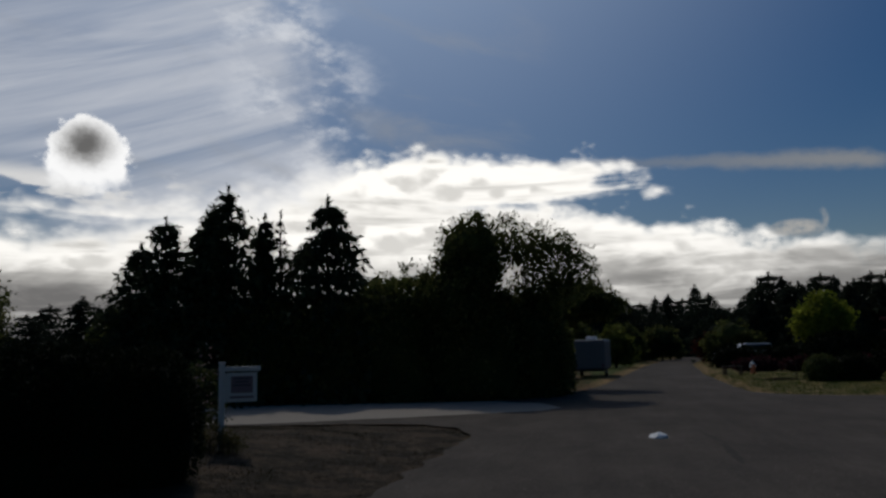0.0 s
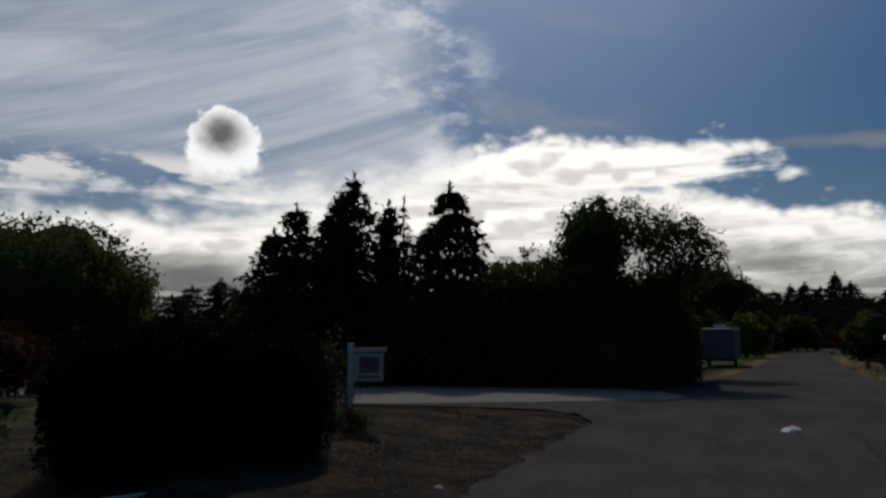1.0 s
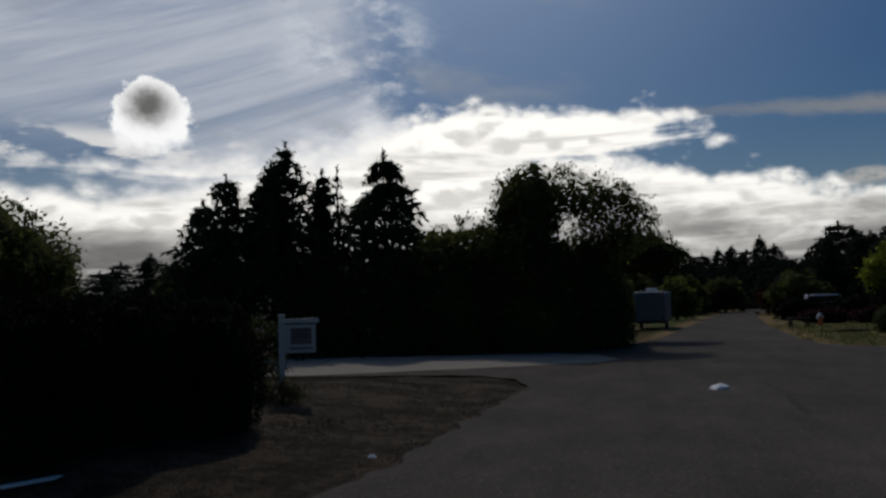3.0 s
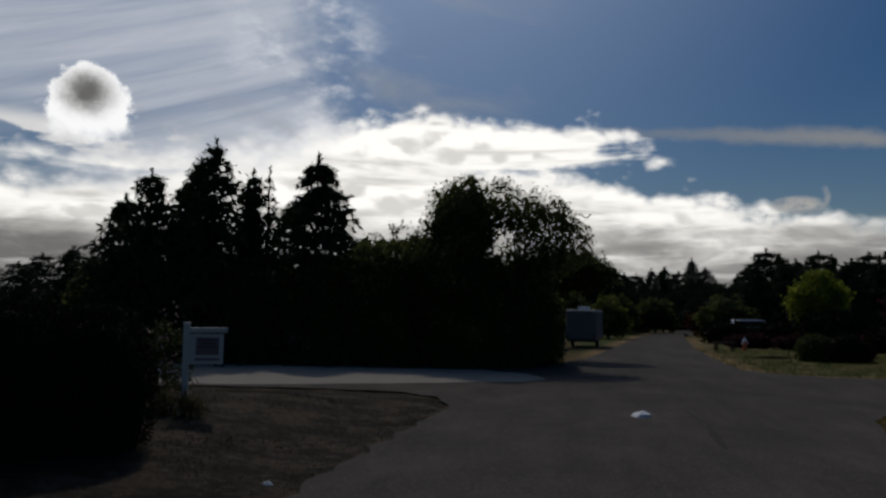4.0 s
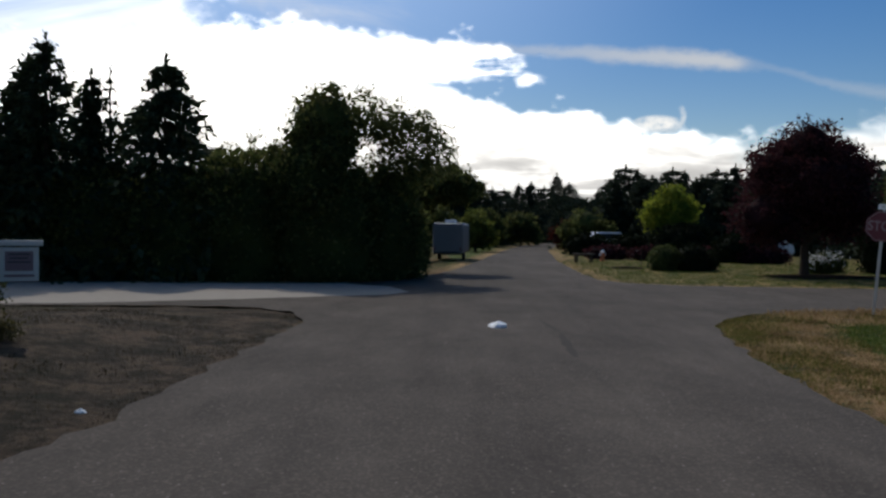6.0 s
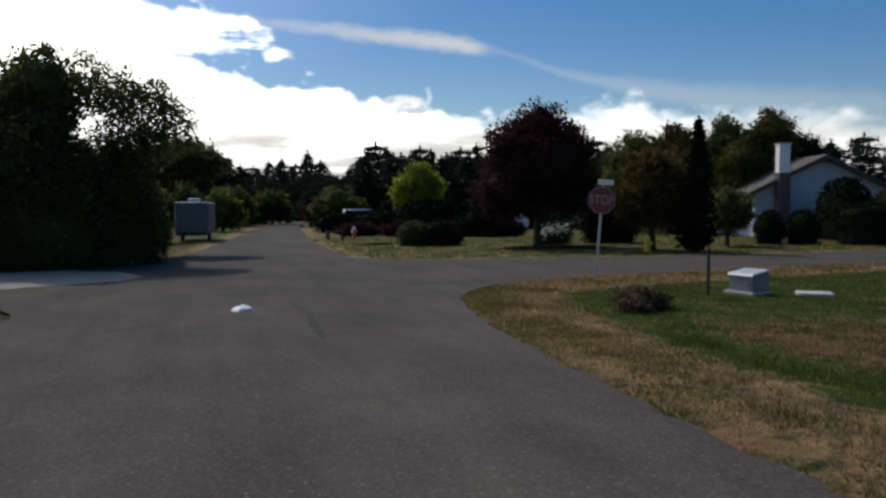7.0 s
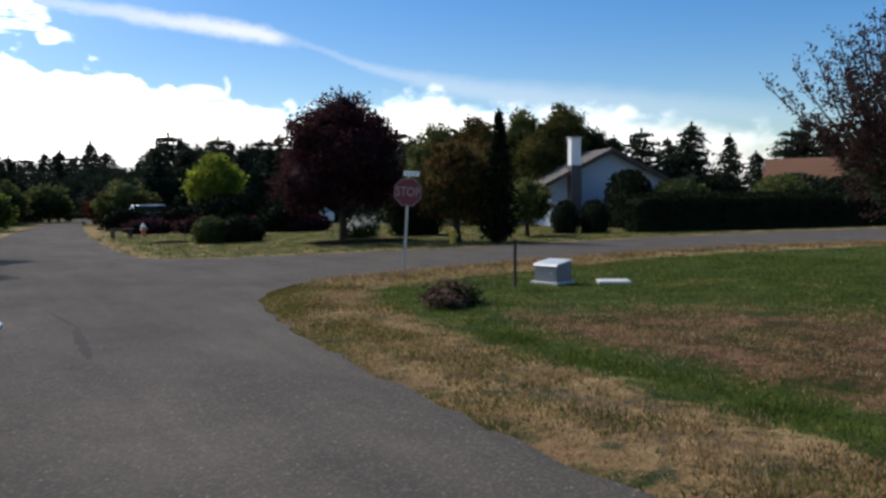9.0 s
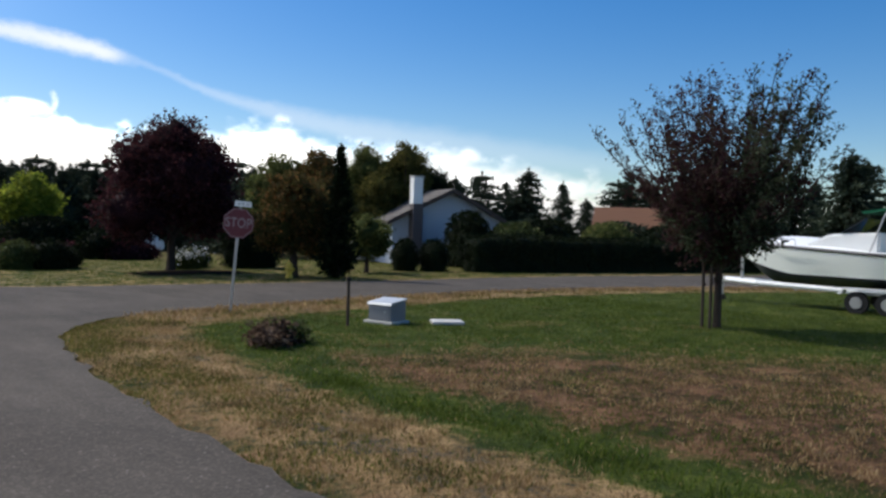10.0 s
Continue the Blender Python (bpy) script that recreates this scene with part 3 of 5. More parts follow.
def conifer(name, x, y, h, r, mat, seed, label, levels=26, arms=9, sprays=9, droop=0.25, low=0.05, bare=0.0, size=0.34, group="", z=0.0, power=0.9, lumps=0.25):
    """A tapered trunk with whorls of drooping arms that carry sprays of needles."""
    rng = np.random.default_rng(seed)
    ob = thing(name, x, y, z, 0, label, "tree", group)
    bm = bmesh.new()
    rod(bm, (0, 0, -0.1), (0, 0, h * 0.55), 0.02 * h, 0.011 * h, 8)
    rod(bm, (0, 0, h * 0.55), (0, 0, h * 0.99), 0.011 * h, 0.002 * h, 6)
    P, A = [], []
    for k in range(levels):
        f = (k + rng.uniform(-0.3, 0.3)) / levels
        zz = h * (low + (0.985 - low) * f)
        reach = r * max(0.035, (1 - f)) ** power * rng.uniform(1 - lumps, 1 + lumps)
        for j in range(arms):
            if rng.uniform() < bare:
                continue
            a = rng.uniform(0, 2 * math.pi)
            L = reach * rng.uniform(0.65, 1.12)
            rise = rng.uniform(-0.05, 0.2)
            if k % 2 == 0 and j < 3:
                rod(bm, (0, 0, zz), (L * 0.9 * math.cos(a), L * 0.9 * math.sin(a), zz + L * (rise - droop * 0.81)), 0.016 * (1 - f) + 0.006, 0.004, 4)
            s = np.linspace(0.12, 1.0, sprays)
            px = np.stack([L * s * math.cos(a), L * s * math.sin(a), zz + L * (rise * s - droop * s * s)], 1)
            px += rng.normal(size=px.shape) * (0.03 + 0.035 * L)
            for _ in range(2):
                P.append(px + rng.normal(size=px.shape) * 0.02)
                d = np.tile([math.cos(a), math.sin(a), -0.35 - droop], (sprays, 1)) + rng.normal(size=(sprays, 3)) * 0.65
                A.append(d)
    for f in np.linspace(0.93, 1.0, 7):
        P.append(np.array([[0, 0, h * f]] * 4))
        A.append(rng.normal(size=(4, 3)) * 0.5 + (0, 0, 1.0))
    part("trunk", bm, BARK, ob)
    P, A = np.concatenate(P), np.concatenate(A)
    ln = size * np.clip(0.5 + 0.5 * (h - P[:, 2]) / h, 0.4, 1)
    leaves_mesh("crown", P, A, ln, ln * 0.42, mat, rng, ob)
    return ob


def shrub(name, x, y, w, d, h, mat, seed, label, turn=0.0, dens=1.0, leaf=(0.09, 0.055), group="", z=0.0, square=2.6, category="shrub", core=0.86):
    """A dense bush or clipped hedge piece: a superellipsoid of leaves over a shaded inside."""
    rng = np.random.default_rng(seed)
    ob = thing(name, x, y, z, turn, label, category, group)
    n = int(dens * 260 * (w * d + 2 * h * (w + d)) / (leaf[0] / 0.09) ** 1.6)
    v = rng.normal(size=(n, 3))
    v[:, 2] = np.abs(v[:, 2]) * rng.choice([1, 1, 1, -1], n)
    k = (np.abs(v) ** square).sum(1) ** (-1 / square)
    v = v * k[:, None]
    lump = np.array([1 + 0.10 * noise.noise(Vector(q) * 2.3 + Vector((seed, 0, 0))) for q in v])
    base = v * lump[:, None]
    pts = base * (w / 2, d / 2, h * 0.66) * rng.uniform(0.86, 1.02, n)[:, None] + (0, 0, h * 0.34)
    keep = pts[:, 2] > 0.02
    pts, v = pts[keep], v[keep]
    bm = bmesh.new()
    s = bmesh.ops.create_icosphere(bm, subdivisions=4, radius=1.0)
    for q in s["verts"]:
        kk = (abs(q.co.x) ** square + abs(q.co.y) ** square + abs(q.co.z) ** square) ** (-1 / square)
        p = q.co * kk
        p = p * (1 + 0.10 * noise.noise(p * 2.3 + Vector((seed, 0, 0)))) * core
        q.co = Vector((p.x * w / 2, p.y * d / 2, max(-0.05, p.z * h * 0.66 + h * 0.34)))
    part("inner_foliage", bm, mat, ob, "shaded inner foliage", True)
    leaves_mesh("crown", pts, v * 0.9 + rng.normal(size=v.shape) * 0.6, leaf[0], leaf[1], mat, rng, ob)
    return ob


# ---- ground and road ----
def smooth01(t):
    t = np.clip(t, 0, 1)
    return t * t * (3 - 2 * t)


def ground_z(x, y):
    """Level, but for a low bank on the near left corner and a shallow dip along the right verge."""
    x, y = np.asarray(x, float), np.asarray(y, float)
    bank = 0.30 * smooth01((-0.9 - x) / 3.0) * smooth01((18.3 - y) / 4.0) * smooth01((y - 6.9) / 1.3)
    dip = -0.07 * np.exp(-((x - 8.2) / 0.9) ** 2) * smooth01((15.5 - y) / 4.0)
    return bank + dip


RIGHT = [(5.9, -18), (5.9, 6.7), (6.0, 10.5), (6.2, 13), (6.45, 14.6), (6.8, 16.3), (7.4, 17.4), (8.3, 18.4), (9.6, 19.0), (12, 19.5), (16, 20.2), (20, 20.4), (25, 20), (30, 18.6), (42, 14), (90, -6)]
FARSIDE = [(90, 6), (50, 22.0), (42, 24.0), (32, 25.6), (26.7, 25.9), (21, 25.6), (18, 25.8), (14.5, 26), (12, 26.2), (9.2, 26.4), (7.6, 27.2), (7.0, 28.8), (7.0, 32), (7.6, 44), (9.3, 62), (12, 78), (20, 95), (60, 116)]
LEFTFAR = [(58, 122), (15, 101), (9, 80), (5.4, 58), (3.7, 45), (2.2, 34), (1, 29), (-0.6, 26.2), (-3, 25.2), (-10, 24.5), (-40, 22), (-90, 17)]
LEFTNEAR = [(-90, 10.5), (-40, 15.5), (-10, 17.9), (-6.4, 18.3), (-3.7, 18.6), (-1.9, 18.4), (-1.0, 17.6), (-0.6, 16), (-0.7, 13.9), (-0.85, 11.0), (-0.95, 8.8), (-1.2, 7.6), (-1.8, 7.05), (-3.0, 6.75), (-5.6, 6.9), (-9, 7.0), (-30, 7), (-30, 2), (-1.6, 1.6), (-0.9, 0.6), (-0.8, -18)]


def fine_outline(points, step=0.22, jitter=0.075, seed=3):
    rng = np.random.default_rng(seed)
    out = []
    for (x0, y0), (x1, y1) in zip(points, points[1:] + points[:1]):
        n = max(1, int(math.hypot(x1 - x0, y1 - y0) / step))
        if min(y0, y1) > 60 or max(abs(x0), abs(x1)) > 45:
            n = max(1, n // 6)
        for k in range(n):
            t = k / n
            px, py = x0 + (x1 - x0) * t, y0 + (y1 - y0) * t
            w = noise.noise((px * 1.3, py * 1.3, 4.0)) * jitter * 1.6
            out.append((px + w + rng.normal() * jitter * 0.35, py + w + rng.normal() * jitter * 0.35))
    return out


OUTLINE = fine_outline(RIGHT + FARSIDE + LEFTFAR + LEFTNEAR)
from mathutils.geometry import tessellate_polygon
tris = tessellate_polygon([[Vector((x, y, 0)) for x, y in OUTLINE]])
road = mesh_object("road", [(x, y, 0.02) for x, y in OUTLINE], [tuple(t) for t in tris], ASPHALT)
tagged(road, "worn grey chip-seal asphalt of a residential road crossing", "road", "", "structure")


# sheet over the asphalt: the road's sunlit strip, its brightness put into the colour
strip_outline = fine_outline([(-18, 17.7), (-6.4, 18.6), (-4.0, 19.6), (-1.3, 20.9), (0.5, 21.8), (0.9, 22.8), (0.0, 24.6), (-1.2, 25.4), (-4.0, 24.9), (-18, 23.6)], 0.3, 0.09, 8)
sh_tris = tessellate_polygon([[Vector((x, y, 0)) for x, y in strip_outline]])
tagged(mesh_object("gravel_shoulder", [(x, y, 0.026) for x, y in strip_outline], [tuple(t) for t in sh_tris], SUNLIT_ROAD), "pale sheet painting the sunlit strip of the side road", "gravel", "", "structure")


def road_distance(x, y):
    """Distance to the road's edge in metres, for arrays of places."""
    base = RIGHT + FARSIDE + LEFTFAR + LEFTNEAR
    best = np.full(x.shape, 1e9)
    inside = np.zeros(x.shape, bool)
    for (x0, y0), (x1, y1) in zip(base, base[1:] + base[:1]):
        dx, dy = x1 - x0, y1 - y0
        t = np.clip(((x - x0) * dx + (y - y0) * dy) / (dx * dx + dy * dy + 1e-9), 0, 1)
        best = np.minimum(best, np.hypot(x - x0 - t * dx, y - y0 - t * dy))
        cross = ((y0 > y) != (y1 > y)) & (x < (x1 - x0) * (y - y0) / (y1 - y0 + 1e-12) + x0)
        inside ^= cross
    return best, inside


def turf_wear_shade(x, y):
    """How straw-dry and how bare the turf is, and how far it is darkened on the left."""
    d, inside = road_distance(x, y)
    near_right = (x > 5) & (y < 21)
    dry = np.where(near_right, smooth01((2.3 - d) / 0.8), smooth01((1.6 - d) / 1.2) * 0.75)
    dry = np.where(near_right & (d < 1.0), dry * (0.58 + 0.42 * d), dry)
    bare = np.zeros_like(x)
    # worn brown stretch of the near lawn, beyond a green line along the dip
    bare = np.maximum(bare, 0.82 * smooth01((x - 8.5) / 0.9) * smooth01((22.5 - x - 0.9 * (y - 3)) / 5.0) * smooth01((14.3 - y) / 3.2) * near_right)
    bare = np.maximum(bare, 0.35 * near_right * smooth01((0.8 - d) / 0.5))
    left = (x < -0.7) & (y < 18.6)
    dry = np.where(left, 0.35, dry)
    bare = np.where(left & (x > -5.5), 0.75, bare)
    over = (y > 25) & (x > 6)
    dry = np.where(over, np.maximum(dry, 0.42), dry)
    woods = (x < 2) & (y > 24)
    bare = np.where(woods, 0.5, bare)
    # dark soil on the bank, carried on over the lawn as painted shade
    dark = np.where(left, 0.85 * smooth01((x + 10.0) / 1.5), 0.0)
    return dry, bare, dark


xs = np.concatenate([[-3000, -900, -300, -120, -60, -40, -28], np.arange(-20, 36, 0.35), [38, 42, 48, 56, 70, 100, 160, 320, 900, 3000]])
ys = np.concatenate([[-3000, -600, -150, -50, -20, -8, -3], np.arange(0, 40, 0.35), [41, 43, 46, 50, 55, 62, 72, 86, 110, 160, 320, 900, 3000]])
gx, gy = np.meshgrid(xs, ys)
gz = ground_z(gx, gy) + 0.018 * np.array([[noise.noise((a * 0.7, b * 0.7, 0)) for a in xs] for b in ys]) * (np.abs(gx) < 40)
gd, gin = road_distance(gx, gy)
gz = np.where(gin, -0.04, np.where(gd < 0.4, np.minimum(gz, 0.012), gz))
nx, ny = len(xs), len(ys)
faces = [(j * nx + i, j * nx + i + 1, (j + 1) * nx + i + 1, (j + 1) * nx + i) for j in range(ny - 1) for i in range(nx - 1)]
ground = mesh_object("ground", np.stack([gx, gy, gz], -1).reshape(-1, 3), faces, TURF, None, "", True)
tagged(ground, "flat turf of green lawn and straw-dry verges with bare patches", "ground", "", "structure")
dry, bare, dark = turf_wear_shade(gx, gy)
att = ground.data.color_attributes.new("wear_shade", "FLOAT_COLOR", "POINT")
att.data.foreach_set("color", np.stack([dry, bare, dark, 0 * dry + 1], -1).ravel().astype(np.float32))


# ---- things: the wooded side ----
CON = "tall dark spruce with drooping branches at the road's edge"
for i, (x, y, h, r, drp) in enumerate([(-9.9, 24.9, 7.2, 2.1, 0.3), (-10.6, 25.2, 6.7, 1.7, 0.3), (-9.0, 25.8, 6.3, 1.3, 0.35), (-12.0, 24.6, 6.2, 2.3, 0.3), (-13.0, 24.8, 5.4, 1.9, 0.3), (-11.3, 25.6, 5.9, 2.0, 0.3)]):
    conifer("spruce", x, y, h, r, CONIFER, 10 + i, CON, 32, 11, 9, drp, 0.03, 0.05, 0.38, "spruces at the road's edge", 0, 0.58, 0.35)
conifer("spruce", -8.55, 26.1, 6.5, 0.85, CONIFER, 16, "slender open spruce with a bare spiky top", 26, 5, 6, 0.35, 0.05, 0.3, 0.26, "spruces at the road's edge", 0, 0.7, 0.4)
conifer("spruce", -6.95, 26.4, 6.95, 3.5, CONIFER, 17, "broad conical dark spruce with tiers of drooping branches", 19, 22, 15, 0.45, 0.03, 0.0, 0.4, "spruces at the road's edge", 0, 0.66, 0.14)
# dense broad-leaved growth
broad_tree("roadside_tree", -1.9, 26.0, [(0, 0, 4.75, 1.15, 1.1, 1.2), (-0.3, -0.3, 3.0, 1.5, 1.4, 1.7)], BROAD, 31, "dense broad-leaved tree in dark green leaf", trunk=(0.18, 2.0), clumps=560, per=30, spread=0.19, leaf=(0.13, 0.08), core=0.72)
broad_tree("roadside_tree", -0.2, 26.7, [(-0.3, 0, 5.0, 1.2, 1.1, 1.05), (0.7, 0.2, 4.75, 1.15, 1.0, 0.9), (1.45, 0, 4.1, 1.0, 0.8, 0.85), (0.6, 0, 3.4, 1.2, 1.0, 0.9)], BROAD, 32, "open-crowned broad-leaved tree with light showing through", trunk=(0.12, 2.6), clumps=760, per=16, spread=0.14, leaf=(0.11, 0.065), hollow=0.15, nlimbs=46, limb=0.16)
# this tree and the next are added to throw shade across the far road
broad_tree("roadside_tree", -0.2, 32.2, [(1.3, 0, 3.3, 1.9, 1.4, 0.95), (2.3, -0.2, 3.3, 1.2, 1.1, 0.7), (-0.4, 0, 2.6, 1.4, 1.4, 1.2)], BROAD, 34, "leaning roadside tree overhanging the far road", trunk=(0.1, 1.8), clumps=240, per=28, spread=0.14, leaf=(0.15, 0.1), core=0.7)
broad_tree("roadside_tree", -1.6, 43.5, [(0.6, 0, 3.0, 1.6, 1.5, 1.3)], BROAD, 35, "small dark roadside tree before the camper", trunk=(0.1, 1.5), clumps=150, per=28, spread=0.16, leaf=(0.18, 0.12), core=0.7)
broad_tree("roadside_tree", -4.3, 26.4, [(0, 0, 3.4, 1.0, 1.0, 1.4)], BROAD, 33, "thin young tree with sparse leaves", trunk=(0.07, 2.2), clumps=90, per=18, spread=0.13, leaf=(0.14, 0.09), hollow=0.2, nlimbs=20)
for i, (x, y, w, h) in enumerate([(-13.6, 25.4, 3.2, 3.3), (-11.6, 25.2, 3.6, 3.2), (-9.0, 25.4, 3.4, 3.4), (-6.4, 25.6, 3.4, 3.2), (-4.4, 25.8, 3.6, 4.0), (-1.8, 25.8, 3.6, 3.6), (-0.3, 26.7, 2.8, 3.4), (0.2, 28.4, 2.0, 2.8), (-1.2, 33, 2.4, 2.4), (-3, 30, 4, 4), (-6, 30, 4, 3.8), (-10.5, 30, 4.5, 3.6), (-15, 28.5, 4.5, 3.0)]):
    shrub("thicket", x, y, w, 2.6, h, BROAD, 50 + i, "tall dark green thicket under the roadside trees", 0, 0.8, (0.17, 0.11), "thickets under the trees", 0, 2.3, "shrub", 0.8)
# the wood stands back from the side road's edge
for ob in [o for o in scene.objects if o.parent is None and o.name.split(".")[0] in ("spruce", "roadside_tree", "thicket")]:
    x, y, z = ob.matrix_basis.translation
    if y < 28 or ob.name.startswith("thicket") and x < -2:
        ob.matrix_basis = pose(1.9 + (x - 1.9) * 1.04, 1.5 + (y - 1.5) * 1.04, 0) @ Matrix.Diagonal((1.04, 1.04, 1.03, 1))

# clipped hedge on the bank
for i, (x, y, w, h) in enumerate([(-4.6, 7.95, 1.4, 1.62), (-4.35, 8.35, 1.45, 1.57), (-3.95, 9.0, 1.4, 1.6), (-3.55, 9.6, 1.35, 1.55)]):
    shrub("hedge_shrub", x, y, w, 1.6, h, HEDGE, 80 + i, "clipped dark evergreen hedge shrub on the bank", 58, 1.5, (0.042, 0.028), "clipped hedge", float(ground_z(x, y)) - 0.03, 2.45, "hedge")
broad_tree("garden_tree", -17.0, 18.5, [(0, 0, 3.2, 3.2, 2.6, 1.9), (1.5, 0.5, 2.7, 1.7, 1.6, 1.4), (-1.6, 0, 3.4, 1.6, 1.5, 1.7)], BROAD, 91, "wide dark green garden tree", trunk=(0.2, 1.2), clumps=620, per=34, spread=0.22, leaf=(0.15, 0.09), core=0.82)
broad_tree("red_maple", -12.6, 13.2, [(0, 0, 1.2, 1.2, 1.0, 0.75)], REDLEAF, 92, "low dark red garden maple", trunk=(0.06, 0.6), clumps=150, per=30, spread=0.12, leaf=(0.1, 0.06), core=0.8)
broad_tree("garden_bush", -5.6, 6.5, [(0, 0, 0.6, 0.55, 0.5, 0.55)], BUSH, 93, "loose pale-leaved garden bush", "shrub", trunk=(0.03, 0.4), clumps=110, per=26, spread=0.12, leaf=(0.12, 0.08), core=0.7, z=0.25)
broad_tree("rose_bush", -4.3, 12.6, [(0, 0, 0.7, 0.3, 0.3, 0.55)], BUSH, 94, "straggling rose bush with pale flowers beside the hedge", "shrub", trunk=(0.02, 0.4), clumps=40, per=18, spread=0.1, leaf=(0.08, 0.05), z=0.25)
rose = bpy.data.objects["rose_bush"]
rng_rose = np.random.default_rng(95)
leaves_mesh("blossom", rng_rose.normal(size=(90, 3)) * (0.17, 0.17, 0.3) + (0.05, -0.15, 0.85), rng_rose.normal(size=(90, 3)), 0.05, 0.05, BLOSSOM, rng_rose, rose, "pale pink flowers")

# ---- things: across the junction ----
broad_tree("plum_tree", 15.7, 32.6, [(0, 0, 3.6, 2.3, 2.2, 1.7), (0.0, 0, 4.95, 1.25, 1.3, 1.1), (-1.5, -0.3, 2.3, 1.4, 1.3, 1.2), (1.3, 0, 2.5, 1.4, 1.3, 1.2), (-1.2, 0, 4.0, 1.2, 1.2, 1.1), (1.3, 0.2, 4.1, 1.2, 1.2, 1.0)], PURPLE, 101, "round dark purple-leaved plum tree in a mulch bed", trunk=(0.17, 1.3), clumps=760, per=34, spread=0.2, leaf=(0.15, 0.09), core=0.68)
broad_tree("lime_tree", 15.4, 50.0, [(0.1, 0, 3.6, 0.5, 0.5, 1.15), (-0.9, 0, 2.75, 0.7, 0.7, 0.85), (0.7, 0, 2.9, 0.7, 0.7, 0.75), (-0.1, 0, 2.4, 1.2, 1.0, 0.7), (-0.4, 0, 3.2, 0.6, 0.6, 0.8)], LIME, 102, "bright lime-green small tree", trunk=(0.12, 1.2), clumps=200, per=30, spread=0.26, leaf=(0.22, 0.15), core=0.75)
broad_tree("front_tree", 18.9, 29.0, [(0, 0, 2.6, 1.25, 1.2, 1.15), (-0.6, 0, 1.8, 1.0, 0.9, 0.9), (0.7, 0, 1.8, 1.0, 1.0, 0.9), (-0.2, 0, 3.2, 0.8, 0.8, 0.7)], AUTUMN, 103, "garden tree with bronze and dull green leaves", trunk=(0.16, 1.1), clumps=420, per=36, spread=0.16, leaf=(0.14, 0.09), core=0.65)
broad_tree("front_tree", 23.6, 30.6, [(0, 0, 1.7, 0.95, 0.9, 0.8), (0.3, 0.2, 1.3, 0.8, 0.8, 0.7)], BROAD, 105, "small round dull green garden tree", trunk=(0.1, 0.9), clumps=150, per=34, spread=0.15, leaf=(0.14, 0.09), core=0.75)
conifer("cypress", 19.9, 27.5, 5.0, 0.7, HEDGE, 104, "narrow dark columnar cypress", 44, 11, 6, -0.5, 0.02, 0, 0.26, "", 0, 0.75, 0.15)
for i, (x, y, r, h, mt, lb) in enumerate([
        (28.9, 46.6, 2.0, 6.5, BROAD, "soft rounded green tree behind the house"), (31.0, 45.3, 1.7, 6.9, AUTUMN, "tall tree with dull green and bronze leaves"), (33.4, 43.6, 1.9, 7.2, BROAD, "soft rounded green tree behind the house"),
        (35.4, 42.0, 1.5, 7.6, OLIVE_LEAF, "tall yellow-green willow with hanging twigs"), (37.6, 41.8, 1.8, 6.2, HEDGE, "dark green tree behind the house roof"), (30.2, 44.0, 1.7, 5.4, AUTUMN, "bronze-leaved tree behind the house"), (33.0, 41.8, 1.7, 5.6, OLIVE_LEAF, "yellow-green willow with hanging twigs")]):
    rl = random.Random(i)
    lobes = [(0, 0, h - 1.5, r * 0.72, r * 0.7, 1.5), (-0.5 * r, 0.2, h - 2.3 - rl.random() * 0.5, r * 0.62, r * 0.6, 1.5), (0.5 * r, -0.2, h - 2.1 - rl.random() * 0.7, r * 0.6, r * 0.6, 1.5), (0, 0, h - 3.6, r, r, 1.9)]
    broad_tree("willow", x, y, lobes, mt, 110 + i, lb, trunk=(0.22, 2.0), clumps=460, per=30, spread=0.2, leaf=(0.22, 0.11), core=0.72, group="trees behind the house")


